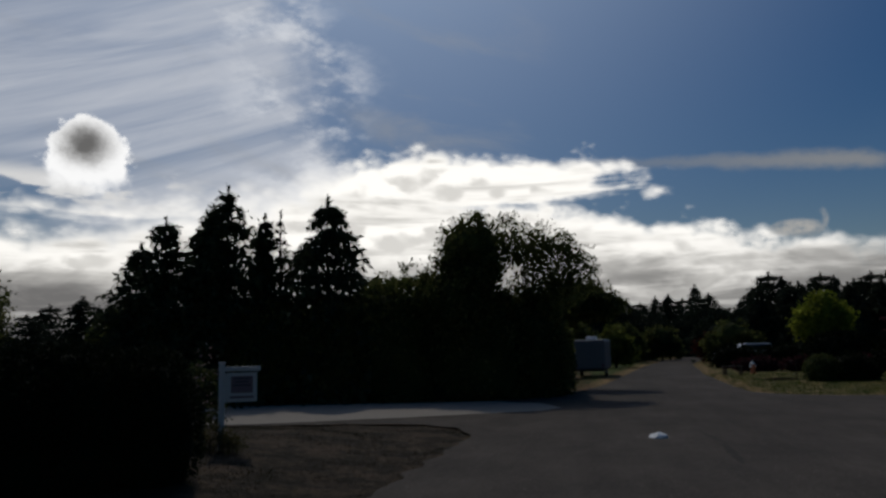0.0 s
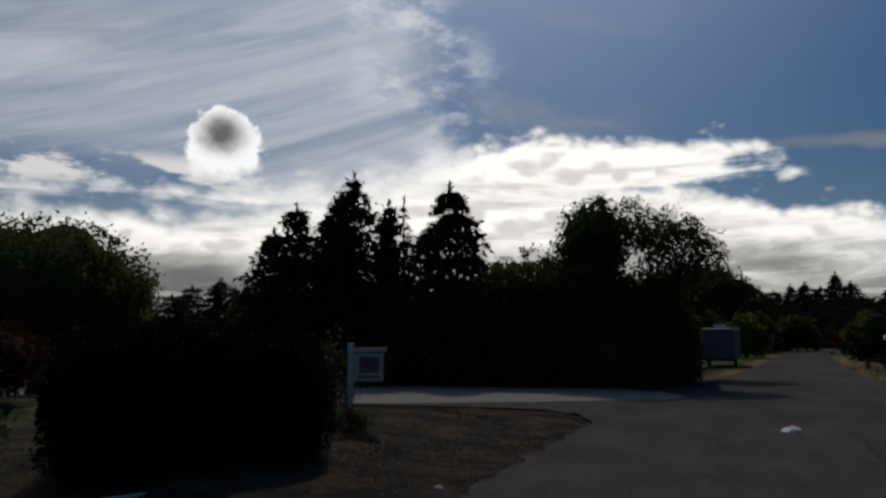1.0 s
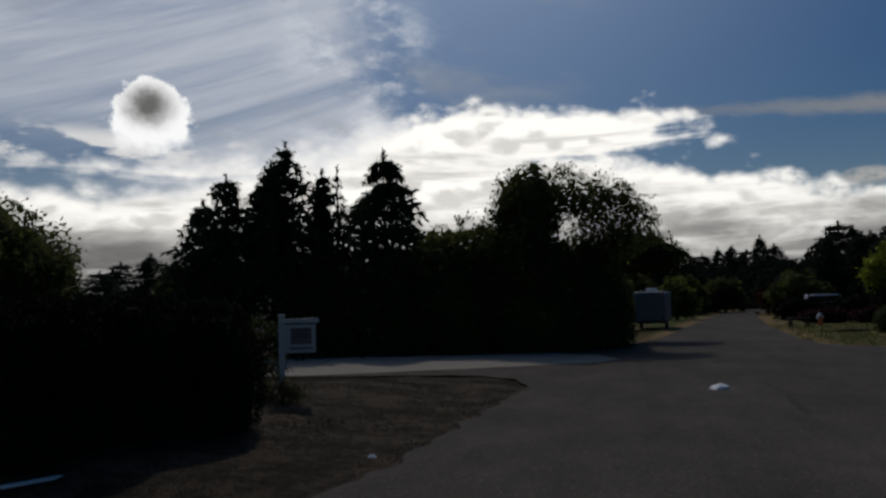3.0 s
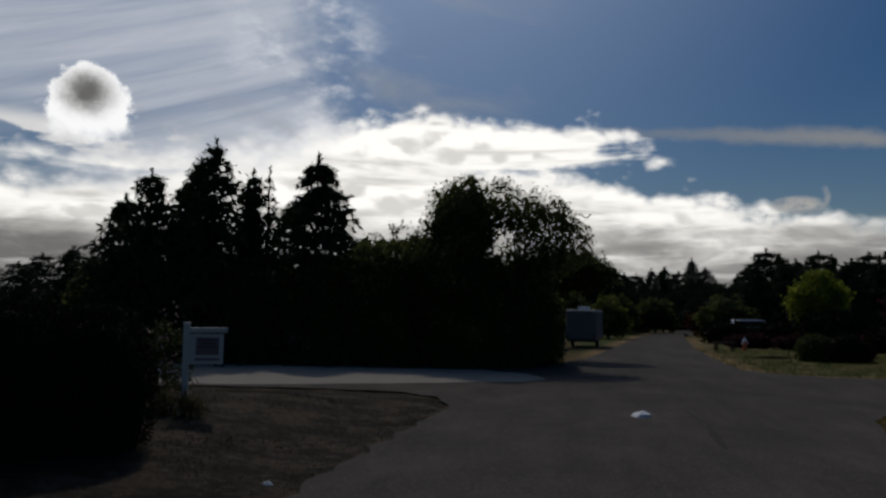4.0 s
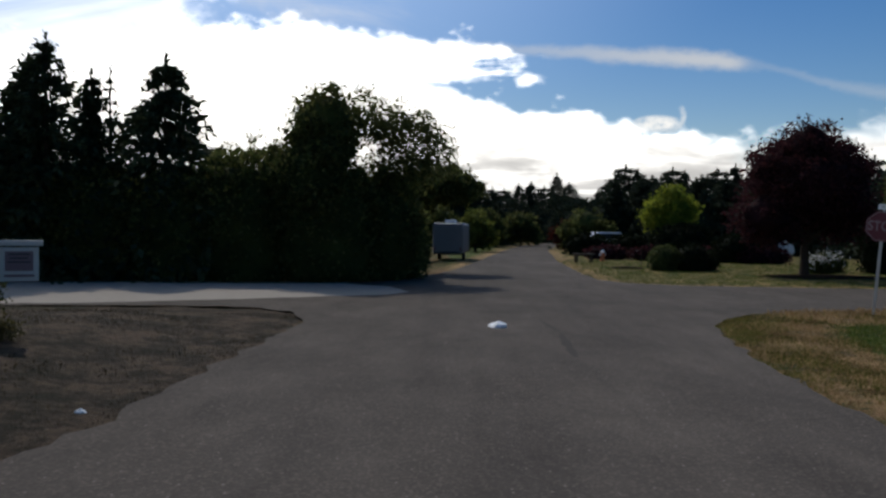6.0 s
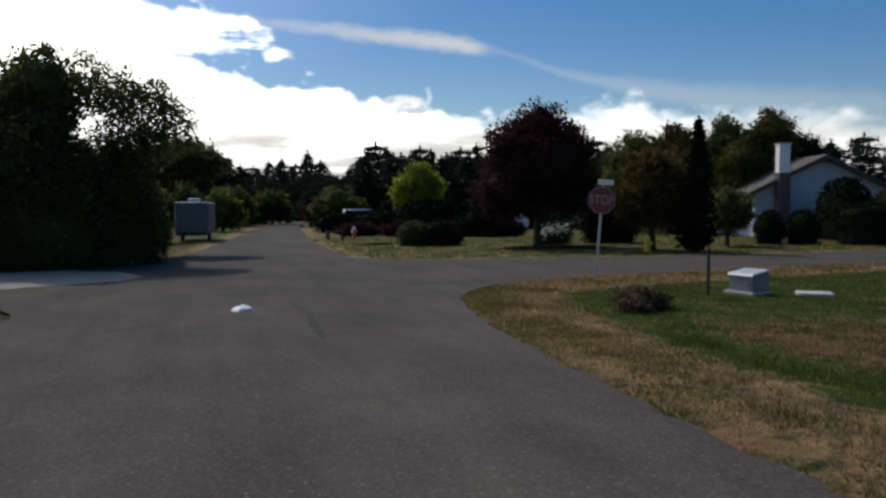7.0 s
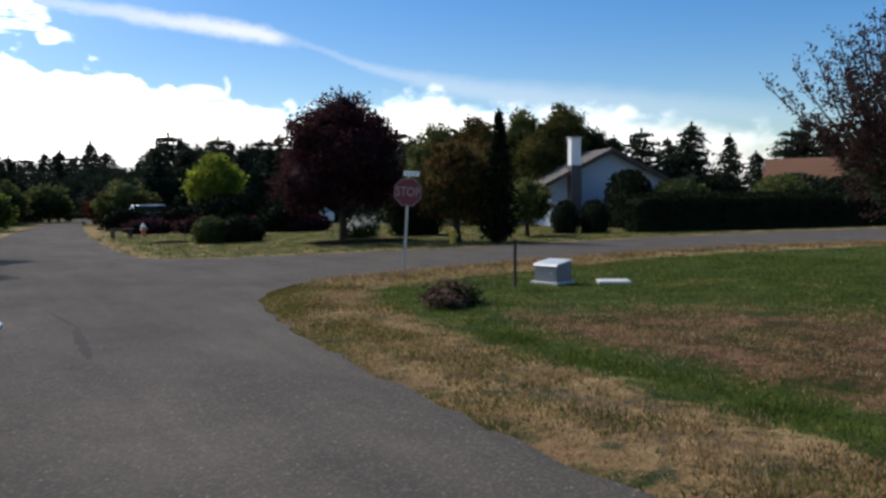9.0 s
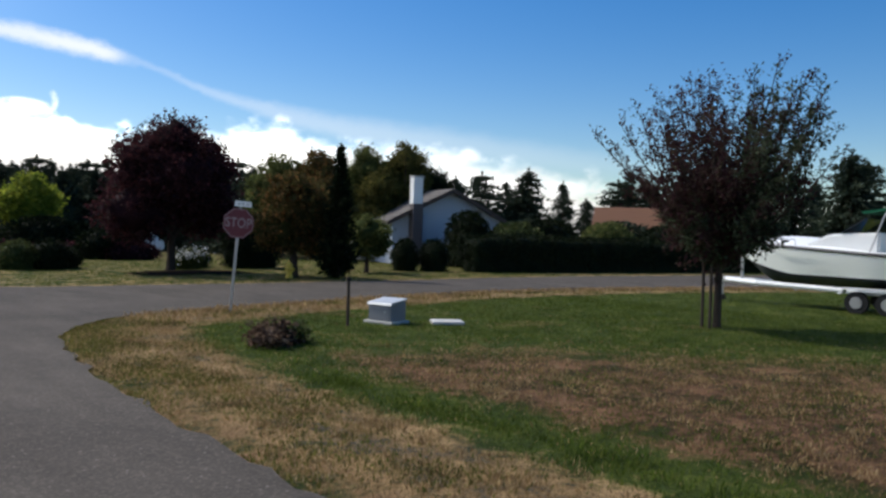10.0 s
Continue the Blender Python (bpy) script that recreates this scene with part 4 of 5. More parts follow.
def vase_tree(name, x, y, tips, seed, label):
    """A young tree whose limbs leave a short trunk, spread and turn upward; leaves sit along limbs and twigs."""
    rng = np.random.default_rng(seed)
    ob = thing(name, x, y, 0, 0, label, "tree")
    bm = bmesh.new()
    rod(bm, (0, 0, -0.1), (0, 0, 0.12), 0.11, 0.082, 12)
    rod(bm, (0, 0, 0.12), (0.02, 0.01, 1.5), 0.082, 0.07, 12)
    rod(bm, (0.02, 0.01, 1.5), (0, 0, 2.6), 0.075, 0.04, 8)
    bronze, bronze_way, green, green_way = [], [], [], []
    for tx, ty, tz in tips:
        a = Vector((0, 0, rng.uniform(1.15, 2.3)))
        tip = Vector((tx, ty, tz))
        knee = Vector((tx * 0.62, ty * 0.62, a.z + (tz - a.z) * 0.42)) + Vector(rng.normal(size=3) * 0.08)
        line = [a * (1 - t) ** 2 + knee * (2 * t * (1 - t)) + tip * t * t for t in np.linspace(0, 1, 8)]
        for k, (p, q) in enumerate(zip(line, line[1:])):
            rod(bm, p, q, 0.034 * (1 - k / 7.5) + 0.004, 0.034 * (1 - (k + 1) / 7.5) + 0.004, 5)
        for t in np.linspace(0.22, 0.97, 13):
            i = min(6, int(t * 7))
            p = line[i].lerp(line[i + 1], t * 7 - i)
            out = (line[i + 1] - line[i]).normalized()
            way = (out * 0.9 + Vector(rng.normal(size=3)) * 0.65 + Vector((0, 0, 0.25))).normalized()
            reach = rng.uniform(0.22, 0.62) * (1.15 - 0.55 * t)
            q = p + way * reach
            rod(bm, p, q, 0.007, 0.003, 3)
            n = int(40 * (1.25 - 0.8 * t))
            s = rng.uniform(0.05, 1.12, n)[:, None]
            pts = np.array(p) + np.array(way * reach) * s + rng.normal(size=(n, 3)) * (0.085 - 0.03 * t)
            along = np.array(way) + rng.normal(size=(n, 3)) * 0.8
            side = 0.457 * p.x - 0.889 * p.y
            if side > 0.35 and rng.uniform() < 0.75 or p.z < 2.3 and rng.uniform() < 0.4:
                green.append(pts), green_way.append(along)
            else:
                bronze.append(pts), bronze_way.append(along)
    part("trunk", bm, BARK, ob)
    leaves_mesh("crown", np.concatenate(bronze), np.concatenate(bronze_way), 0.085, 0.05, MIXED, rng, ob, "bronze-purple leaves")
    leaves_mesh("green_foliage", np.concatenate(green), np.concatenate(green_way), 0.085, 0.05, SAGE, rng, ob, "grey-green leaves")


def lawn_tree_tips():
    """Limb ends: a broad vase, taller on one side, with a few long shoots."""
    rng = np.random.default_rng(77)
    out = []
    for k in range(44):
        a, r = rng.uniform(0, 6.283), 2.05 * rng.uniform(0.05, 1) ** 0.6
        out.append((r * math.cos(a), r * math.sin(a), 4.95 - 0.20 * r * r + rng.normal() * 0.22))
    for k in range(34):
        a, r = rng.uniform(0, 6.283), rng.uniform(0.6, 1.3)
        z = rng.uniform(1.9, 3.6)
        r *= 0.75 + 0.22 * (z - 1.9)
        out.append((r * math.cos(a), r * math.sin(a), z))
    for k in range(30):
        a, z = rng.uniform(0, 6.283), rng.uniform(1.7, 3.5)
        r = 0.75 + 0.62 * (z - 1.7) + rng.normal() * 0.12
        out.append((r * math.cos(a), r * math.sin(a), z))
    for side, z in ((1.0, 5.45), (0.55, 5.2), (-0.5, 5.1), (-1.3, 4.8), (-2.1, 4.25), (-2.6, 3.95), (1.85, 4.8), (1.9, 3.9), (-1.9, 3.3), (1.5, 5.0)):
        out.append((0.457 * side, -0.889 * side, z))
    return out


vase_tree("lawn_tree", 18.0, 11.5, lawn_tree_tips(), 120, "young lawn tree with upright bronze-purple and green branches")
for x, y in [(17.85, 11.75), (17.7, 11.5)]:
    st = thing("tree_stake", x, y, 0, 0, "thin wooden stake beside the young lawn tree", "stake", "tree stakes")
    bm = bmesh.new()
    rod(bm, (0, 0, -0.15), (0, 0, 1.75), 0.035, 0.03, 8)
    part("post", bm, DARKWOOD, st)
for i, (x, y, r, h, mt, lb) in enumerate([(12.0, 66, 1.5, 2.6, REDLEAF, "dark red-leaved tree beside the far road"), (8.6, 78, 1.6, 3.4, BROAD, "dark green small tree beside the far road"), (3.6, 58, 1.0, 2.9, LIME_DULL, "yellow-green small tree beside the far road"), (0.8, 62, 1.5, 3.6, BROAD, "dark green small tree beside the far road"), (4.6, 72, 1.7, 3.6, BROAD, "dark green small tree beside the far road"), (12.6, 64, 1.8, 3.4, BROAD, "dark green tree behind the parked car")]):
    broad_tree("far_tree", x, y, [(0, 0, h * 0.62, r, r * 0.9, h * 0.36), (-r * 0.5, 0, h * 0.42, r * 0.8, r * 0.8, h * 0.36), (r * 0.6, 0, h * 0.4, r * 0.7, r * 0.7, h * 0.34)], mt, 320 + i, lb, trunk=(0.1, 0.8), clumps=170, per=26, spread=0.16, leaf=(0.24, 0.15), core=0.72, group="trees along the far road")
# garden shrubs and hedges across the way
for i, (x, y, w, d, h, mt, lb) in enumerate([
        (11.0, 35.2, 1.4, 1.3, 1.05, BUSH, "rounded grey-green garden shrub"), (12.2, 35.4, 1.5, 1.3, 1.15, HEDGE, "rounded dark green garden shrub"), (12.9, 35.9, 1.2, 1.1, 0.8, HEDGE, "low dark green garden shrub"),
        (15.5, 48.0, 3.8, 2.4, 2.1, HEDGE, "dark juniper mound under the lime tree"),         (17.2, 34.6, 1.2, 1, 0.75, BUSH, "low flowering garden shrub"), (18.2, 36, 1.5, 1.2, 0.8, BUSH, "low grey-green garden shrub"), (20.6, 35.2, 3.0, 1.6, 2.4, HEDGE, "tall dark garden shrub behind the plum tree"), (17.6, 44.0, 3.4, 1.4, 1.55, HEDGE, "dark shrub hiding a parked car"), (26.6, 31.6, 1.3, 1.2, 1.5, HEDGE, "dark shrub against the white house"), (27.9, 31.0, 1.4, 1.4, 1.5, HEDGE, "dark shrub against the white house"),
        (10.9, 47.0, 2.6, 0.9, 0.75, PURPLE, "low dark red-brown hedge along the far lawn"), (13.3, 46.0, 2.8, 0.9, 0.75, PURPLE, "low dark red-brown hedge along the far lawn"), (15.9, 44.8, 2.8, 0.9, 0.8, PURPLE, "low dark red-brown hedge along the far lawn"), (18.4, 43.4, 2.8, 0.9, 0.85, PURPLE, "low dark red-brown hedge along the far lawn"),
        (0.1, 39.0, 1.8, 1.3, 1.0, BUSH, "shrub beside the parked camper"), (-1, 48, 2.4, 2, 2.2, BROAD, "shrub beside the parked camper"), (10.8, 53.2, 3.0, 1.6, 1.4, HEDGE, "dark shrub before the parked car"), (13.3, 52.4, 2.6, 1.6, 1.35, HEDGE, "dark shrub before the parked car"), (6.2, 84, 4, 3, 3.2, HEDGE, "dark shrub at the road's bend")]):
    shrub("garden_shrub", x, y, w, d, h, mt, 140 + i, lb, 0, 0.8, (0.12, 0.075) if y < 40 else (0.22, 0.14), "garden shrubs", 0, 2.2)
rng_fl = np.random.default_rng(96)
for sx, sy in ((17.2, 34.6), (18.2, 36.0)):
    host = min((o for o in bpy.data.objects if o.name.startswith("garden_shrub")), key=lambda o: math.hypot(o.matrix_basis.translation.x - sx, o.matrix_basis.translation.y - sy))
    leaves_mesh("blossom", rng_fl.normal(size=(120, 3)) * (0.3, 0.12, 0.16) + (-0.1, -0.45, 0.62), rng_fl.normal(size=(120, 3)), 0.09, 0.09, WHITE, rng_fl, host, "white flowers")
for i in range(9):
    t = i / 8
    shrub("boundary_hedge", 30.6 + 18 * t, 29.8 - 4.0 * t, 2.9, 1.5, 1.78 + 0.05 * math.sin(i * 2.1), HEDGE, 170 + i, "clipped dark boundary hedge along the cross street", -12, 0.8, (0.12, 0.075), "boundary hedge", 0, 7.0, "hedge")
# some of these take the near-black HEDGE leaves to paint their shaded side
for i, (x, y, w, h, mt) in enumerate([(32.8, 33.6, 2.2, 3.1, HEDGE), (34.6, 31.8, 4.0, 2.5, BUSH), (37.5, 32, 4.5, 2.8, HEDGE), (42, 31, 4.8, 2.7, BROAD), (46.5, 30, 5, 2.6, HEDGE)]):
    shrub("overgrown_shrub", x, y, w, 3, h, mt, 190 + i, "loose green shrubbery behind the boundary hedge", 0, 0.7, (0.2, 0.13), "shrubbery behind the hedge", 0, 2.1)

# distant conifers
def far_group():
    rng = random.Random(5)
    kinds = [conifer("far_conifer", 0, 0, 1.0 * 9, 2.5, CONIFER_B, 200, "distant dark conifer on the skyline", 32, 12, 8, 0.2, 0.02, 0.03, 0.55, "skyline conifers", 0, 0.6, 0.35),
             conifer("far_conifer", 0, 0, 9, 3.1, CONIFER_B, 201, "distant dark conifer on the skyline", 28, 12, 9, 0.1, 0.05, 0.06, 0.6, "skyline conifers", 0, 0.5, 0.5),
             conifer("far_conifer", 0, 0, 9, 2.0, CONIFER_B, 202, "distant dark conifer on the skyline", 34, 11, 7, 0.3, 0.02, 0.03, 0.5, "skyline conifers", 0, 0.65, 0.3)]
    spots = []
    for az, el, d in [(-1.9, 4.2, 70), (-1.1, 4.5, 72), (-0.2, 4.8, 70), (0.6, 4.2, 72), (1.2, 3.6, 75), (1.8, 3.5, 80), (2.6, 3.0, 80), (3.5, 2.9, 100), (4.6, 3.3, 105), (5.5, 3.4, 100), (6.5, 3.1, 105), (7.4, 4.0, 95), (8.3, 3.4, 100), (9.0, 2.4, 100), (10.4, 2.9, 90), (11.2, 3.6, 90), (12.3, 4.6, 85), (13.2, 4.3, 85), (14.2, 3.9, 90), (15.6, 4.4, 85), (16.4, 4.2, 90), (17.6, 3.9, 85), (18.6, 4.3, 85), (11.6, 3.6, 66), (13.6, 3.9, 66), (15.0, 3.3, 64), (17.2, 3.7, 62), (19.2, 3.8, 62), (21.6, 3.6, 60), (24.6, 3.6, 60), (27.2, 3.8, 58), (29.6, 4.2, 56), (19.8, 4.6, 85), (21, 4.3, 90), (22.5, 4.4, 90), (24, 4.2, 95), (26, 4.3, 90), (28.3, 4.9, 75), (29.3, 4.4, 80),
                      (43.9, 4.3, 80), (45.8, 4.6, 85), (47.6, 4.1, 90), (49.2, 5.0, 85), (48.6, 3.6, 85), (51.7, 4.1, 95), (53.4, 2.9, 100), (55.6, 4.3, 100), (56.4, 4.9, 100), (57.6, 4.3, 100), (60, 3.5, 80), (62, 3.6, 80), (64.5, 3.8, 80), (67.2, 4.6, 70), (68.4, 4.3, 75), (70.3, 6.2, 55), (71.2, 5.4, 60), (73, 4.6, 65), (75, 4.8, 60), (77, 5, 60),
                      (-35.6, 3.4, 80), (-37, 4.0, 60), (-38.6, 3.4, 80), (-34.4, 3.0, 70), (-33, 3.4, 70), (-40, 2.8, 75), (-42, 3.6, 70)]:
        a = radians(az)
        spots.append((2.3 + d * math.sin(a), 3 + d * math.cos(a), 1.72 + d * math.tan(radians(el))))
    first = {0: kinds[0], 1: kinds[1], 2: kinds[2]}
    for n, (x, y, h) in enumerate(spots):
        k = n % 3
        s = h / 9
        m = pose(x, y, 0, 0, 0, rng.uniform(0, 360))
        if k in first:
            ob = first.pop(k)
        else:
            ob = copy_thing(kinds[k], m)
        ob.matrix_basis = m @ Matrix.Diagonal((1.35 * max(s, 0.75), 1.35 * max(s, 0.75), s, 1))


far_group()
for i, (x, y, w, h) in enumerate([(14, 68, 8, 4.2), (21, 62, 8, 4.4), (28, 60, 8, 4.2), (35, 58, 7, 4.0), (2, 84, 8, 5.0), (8, 98, 9, 5.0), (15, 94, 9, 5.2), (23, 88, 9, 5.4), (31, 84, 9, 5.2), (39, 78, 9, 5.0), (46, 66, 9, 4.4), (55, 62, 9, 3.4), (63, 55, 9, 3.4), (60, 42, 8, 3.2), (66, 32, 9, 3.4), (64, 22, 8, 3.2), (-1, 76, 7, 3.6), (-25, 45, 9, 3.0), (-34, 40, 10, 3.0), (-30, 28, 9, 3.2)]):
    shrub("far_thicket", x, y, w, 4, h, CONIFER_B, 220 + i, "distant dark undergrowth below the skyline trees", 0, 0.6, (0.38, 0.24), "distant undergrowth", 0, 2.1, "shrub", 0.74)


# ---- things: signs and street furniture ----
def stop_sign():
    ob = thing("stop_sign", 10.7, 18.33, 0, 0, "weathered red octagonal stop sign on a leaning galvanised post", "sign")
    ob.matrix_world = pose(10.7, 18.33, 0, 0, 0, -36) @ pose(0, 0, 0, 0, 4.0, 0)
    bm = bmesh.new()
    box(bm, 0, 0.03, 1.05, 0.055, 0.03, 2.3, 0.006)
    part("post", bm, GREYMETAL, ob)
    R, zc = 0.305 / math.cos(math.pi / 8), 1.86
    oct_ = [(R * math.cos(math.pi / 8 + k * math.pi / 4), zc + R * math.sin(math.pi / 8 + k * math.pi / 4)) for k in range(8)]
    rim = [(0.955 * u, zc + 0.955 * (v - zc)) for u, v in oct_]
    inner = [(0.91 * u, zc + 0.91 * (v - zc)) for u, v in oct_]
    face = part("plate", prism(bmesh.new(), oct_, -0.004, 0.004, "y"), SIGNRED, ob)
    bm = bmesh.new()
    a = [bm.verts.new((u, -0.0065, v)) for u, v in rim]
    b = [bm.verts.new((u, -0.0065, v)) for u, v in inner]
    for k in range(8):
        bm.faces.new((a[k], a[(k + 1) % 8], b[(k + 1) % 8], b[k]))
    part("border", bm, SIGNWHITE, face)
    text = bpy.data.curves.new("word", "FONT")
    text.body, text.size, text.align_x, text.align_y, text.extrude = "STOP", 0.25, "CENTER", "CENTER", 0.001
    text.offset = 0.004
    text.space_character = 1.05
    t = new("lettering", text)
    dg = bpy.context.evaluated_depsgraph_get()
    me = bpy.data.meshes.new_from_object(t.evaluated_get(dg))
    bpy.data.objects.remove(t)
    me.transform(pose(0, -0.008, zc, 90, 0, 0) @ Matrix.Diagonal((0.86, 1.12, 1, 1)))
    me.materials.clear()
    me.materials.append(SIGNWHITE)
    w = new("lettering", me)
    w.parent = face
    # street-name blade above, with unreadable writing
    bm = box(bmesh.new(), 0.06, 0.0, 2.26, 0.34, 0.012, 0.11, 0.002)
    blade = part("name_blade", bm, WHITE, ob, "small white street-name blade")
    bm = bmesh.new()
    for k in range(3):
        box(bm, -0.03 + 0.09 * k, -0.009, 2.26, 0.06, 0.004, 0.04)
    part("writing", bm, GREYMETAL, blade)


def sale_sign():
    z = float(ground_z(-3.6, 12.0))
    ob = thing("yard_sign", -3.67, 12.0, z, 24, "white wooden post with a hanging white-framed sale panel on the verge", "sign")
    part("post", box(bmesh.new(), 0, 0, 0.6, 0.085, 0.085, 1.32, 0.008), SIGNPOST, ob)
    part("cap", box(bmesh.new(), 0, 0, 1.275, 0.1, 0.1, 0.03, 0.008), SIGNPOST, ob)
    part("arm", box(bmesh.new(), 0.29, 0, 1.18, 0.54, 0.06, 0.07, 0.006), SIGNPOST, ob)
    panel = part("panel", box(bmesh.new(), 0.275, 0, 0.91, 0.47, 0.022, 0.43, 0.003), SIGNPOST, ob)
    bm = box(bmesh.new(), 0.29, -0.013, 0.95, 0.32, 0.004, 0.25)
    part("print", bm, PINKISH, panel, "faded brownish print")
    bm = bmesh.new()
    for k, w in enumerate((0.24, 0.2, 0.26)):
        box(bm, 0.29, -0.016, 1.04 - 0.05 * k, w, 0.004, 0.02)
    part("writing", bm, DARKPRINT, panel)
    part("rider", box(bmesh.new(), 0.29, -0.014, 0.765, 0.34, 0.006, 0.035), PINKISH, panel)
    for k in (0.15, 0.5):
        part("hook", rod(bmesh.new(), (k, 0, 1.15), (k, 0, 1.11), 0.006), GREYMETAL, ob)


stop_sign()
sale_sign()
for i, (x, y, r, h) in enumerate([(-3.72, 11.75, 0.22, 0.4), (-3.45, 11.8, 0.16, 0.28), (-3.95, 11.7, 0.2, 0.5)]):
    broad_tree("tall_weed", x, y, [(0, 0, h * 0.5, r, r, h * 0.5)], WEED_LEAF, 310 + i, "straggling dry weed at the foot of the sign post", "plant", trunk=(0.008, 0.1), clumps=26, per=14, spread=0.05, leaf=(0.1, 0.022), group="weeds round the sign post", z=float(ground_z(x, y)))


def utility_box():
    ob = thing("utility_pedestal", 12.55, 15.5, 0, -78, "low grey utility cabinet with a hinged lid on a concrete pad", "utility box")
    part("pad", box(bmesh.new(), 0, -0.02, 0.02, 0.95, 0.8, 0.08, 0.012), CONCRETE, ob)
    bm = bmesh.new()
    prism(bm, [(-0.33, 0.06), (0.33, 0.06), (0.33, 0.5), (-0.29, 0.42), (-0.33, 0.38)], -0.38, 0.38, "x")
    bmesh.ops.bevel(bm, geom=list(bm.edges), offset=0.012, segments=2, affect="EDGES")
    part("body", bm, BOXGREY, ob)
    bm = bmesh.new()
    prism(bm, [(-0.36, 0.40), (-0.31, 0.44), (0.36, 0.525), (0.36, 0.555), (-0.33, 0.47), (-0.375, 0.42)], -0.41, 0.41, "x")
    part("lid", bm, plain("pale_lid", (0.46, 0.47, 0.48), 0.45), ob, "paler sloping lid")
    part("door", box(bmesh.new(), 0, -0.337, 0.22, 0.62, 0.012, 0.26, 0.004), BOXGREY, ob)
    part("latch", box(bmesh.new(), 0.2, -0.347, 0.26, 0.05, 0.014, 0.03, 0.004), GREYMETAL, ob)


utility_box()
bpy.data.objects["utility_pedestal"].scale = (0.72, 0.72, 0.86)
cv = thing("vault_cover", 13.45, 14.75, 0.02, -35, "flat pale concrete vault cover set in the lawn", "cover")
part("slab", box(bmesh.new(), 0, 0, 0.02, 0.62, 0.5, 0.06, 0.012), CONCRETE, cv)
part("lifting_eye", box(bmesh.new(), 0.2, 0, 0.053, 0.06, 0.03, 0.008, 0.002), GREYMETAL, cv)
pk = thing("marker_post", 11.57, 15.45, 0, 0, "short dark steel marker post standing in the lawn", "post")
part("post", box(bmesh.new(), 0, 0, 0.42, 0.05, 0.045, 1.0, 0.006), DARKWOOD, pk)
part("band", box(bmesh.new(), 0, 0, 0.86, 0.056, 0.051, 0.05, 0.004), RUBBER, pk)
# withered flower clump
broad_tree("withered_clump", 9.1, 14.0, [(0, 0, 0.17, 0.34, 0.3, 0.2), (0.3, 0.05, 0.12, 0.25, 0.22, 0.14)], DRYLEAF, 301, "withered brown flower clump in the lawn", "plant", trunk=(0.012, 0.1), clumps=70, per=16, spread=0.06, leaf=(0.09, 0.05), core=0.55)
broad_tree("low_weed", 9.6, 14.1, [(0, 0, 0.14, 0.28, 0.25, 0.16)], BUSH, 302, "low green weed beside the withered clump", "plant", trunk=(0.01, 0.05), clumps=30, per=16, spread=0.06, leaf=(0.1, 0.04))


def crumpled(name, x, y, z, w, d, h, mat, seed, label, category):
    bm = bmesh.new()
    s = bmesh.ops.create_icosphere(bm, subdivisions=2, radius=1.0)
    for v in s["verts"]:
        k = 1 + 0.35 * noise.noise(v.co * 2.6 + Vector((seed, 0, 0)))
        v.co = Vector((v.co.x * w / 2 * k, v.co.y * d / 2 * k, max(0, v.co.z * h * k)))
    ob = part(name, bm, mat)
    ob.matrix_world = pose(x, y, z, 0, 0, seed * 37)
    return tagged(ob, label, category)


crumpled("paper_litter", 2.88, 15.8, 0.022, 0.36, 0.3, 0.09, WHITE, 3, "crumpled white paper lying on the asphalt", "litter")
crumpled("paper_litter", -1.26, 9.32, float(ground_z(-1.26, 9.32)), 0.1, 0.08, 0.04, WHITE, 5, "small white scrap on the verge", "litter")
lg = thing("white_board", -3.85, 7.42, float(ground_z(-3.85, 7.42)) + 0.005, 62, "white painted board lying flat on the verge", "board")
part("plank", box(bmesh.new(), 0, 0, 0.018, 0.72, 0.07, 0.03, 0.006), WHITE, lg)
for i, (a, b, w) in enumerate([((3.7, 16.9), (3.9, 14.95), 0.035), ((3.85, 14.9), (3.75, 12.7), 0.075)]):
    bm = bmesh.new()
    n = 14
    rngt = random.Random(i)
    left, right = [], []
    for k in range(n + 1):
        t = k / n
        x, y = a[0] + (b[0] - a[0]) * t, a[1] + (b[1] - a[1]) * t
        ww = w * (0.6 + 0.7 * rngt.random()) * (0.4 + 0.6 * math.sin(math.pi * min(1, max(0, t * 0.9 + 0.05))))
        left.append(bm.verts.new((x - ww, y, 0.0245)))
        right.append(bm.verts.new((x + ww, y, 0.0245)))
    for k in range(n):
        bm.faces.new((left[k], right[k], right[k + 1], left[k + 1]))
    tagged(part("tar_seam", bm, TAR), "dark tar seam on the asphalt", "road mark", "", "structure")

def hydrant(x, y, body, cap, label):
    ob = thing("fire_hydrant", x, y, 0, 20, label, "hydrant", "fire hydrants")
    bm = bmesh.new()
    rod(bm, (0, 0, 0), (0, 0, 0.06), 0.15, 0.15, 14)
    rod(bm, (0, 0, 0.06), (0, 0, 0.46), 0.11, 0.1, 14)
    part("barrel", bm, body, ob)
    bm = bmesh.new()
    rod(bm, (0, 0, 0.46), (0, 0, 0.5), 0.14, 0.14, 14)
    rod(bm, (0, 0, 0.5), (0, 0, 0.6), 0.12, 0.05, 14)
    rod(bm, (0, 0, 0.6), (0, 0, 0.65), 0.03, 0.03, 6)
    part("bonnet", bm, cap, ob)
    for sx in (-1, 1):
        part("outlet", rod(bmesh.new(), (0.08 * sx, 0, 0.36), (0.18 * sx, 0, 0.36), 0.055, 0.055, 10), cap, ob)
    part("outlet", rod(bmesh.new(), (0, -0.08, 0.33), (0, -0.2, 0.33), 0.07, 0.07, 10), body, ob)


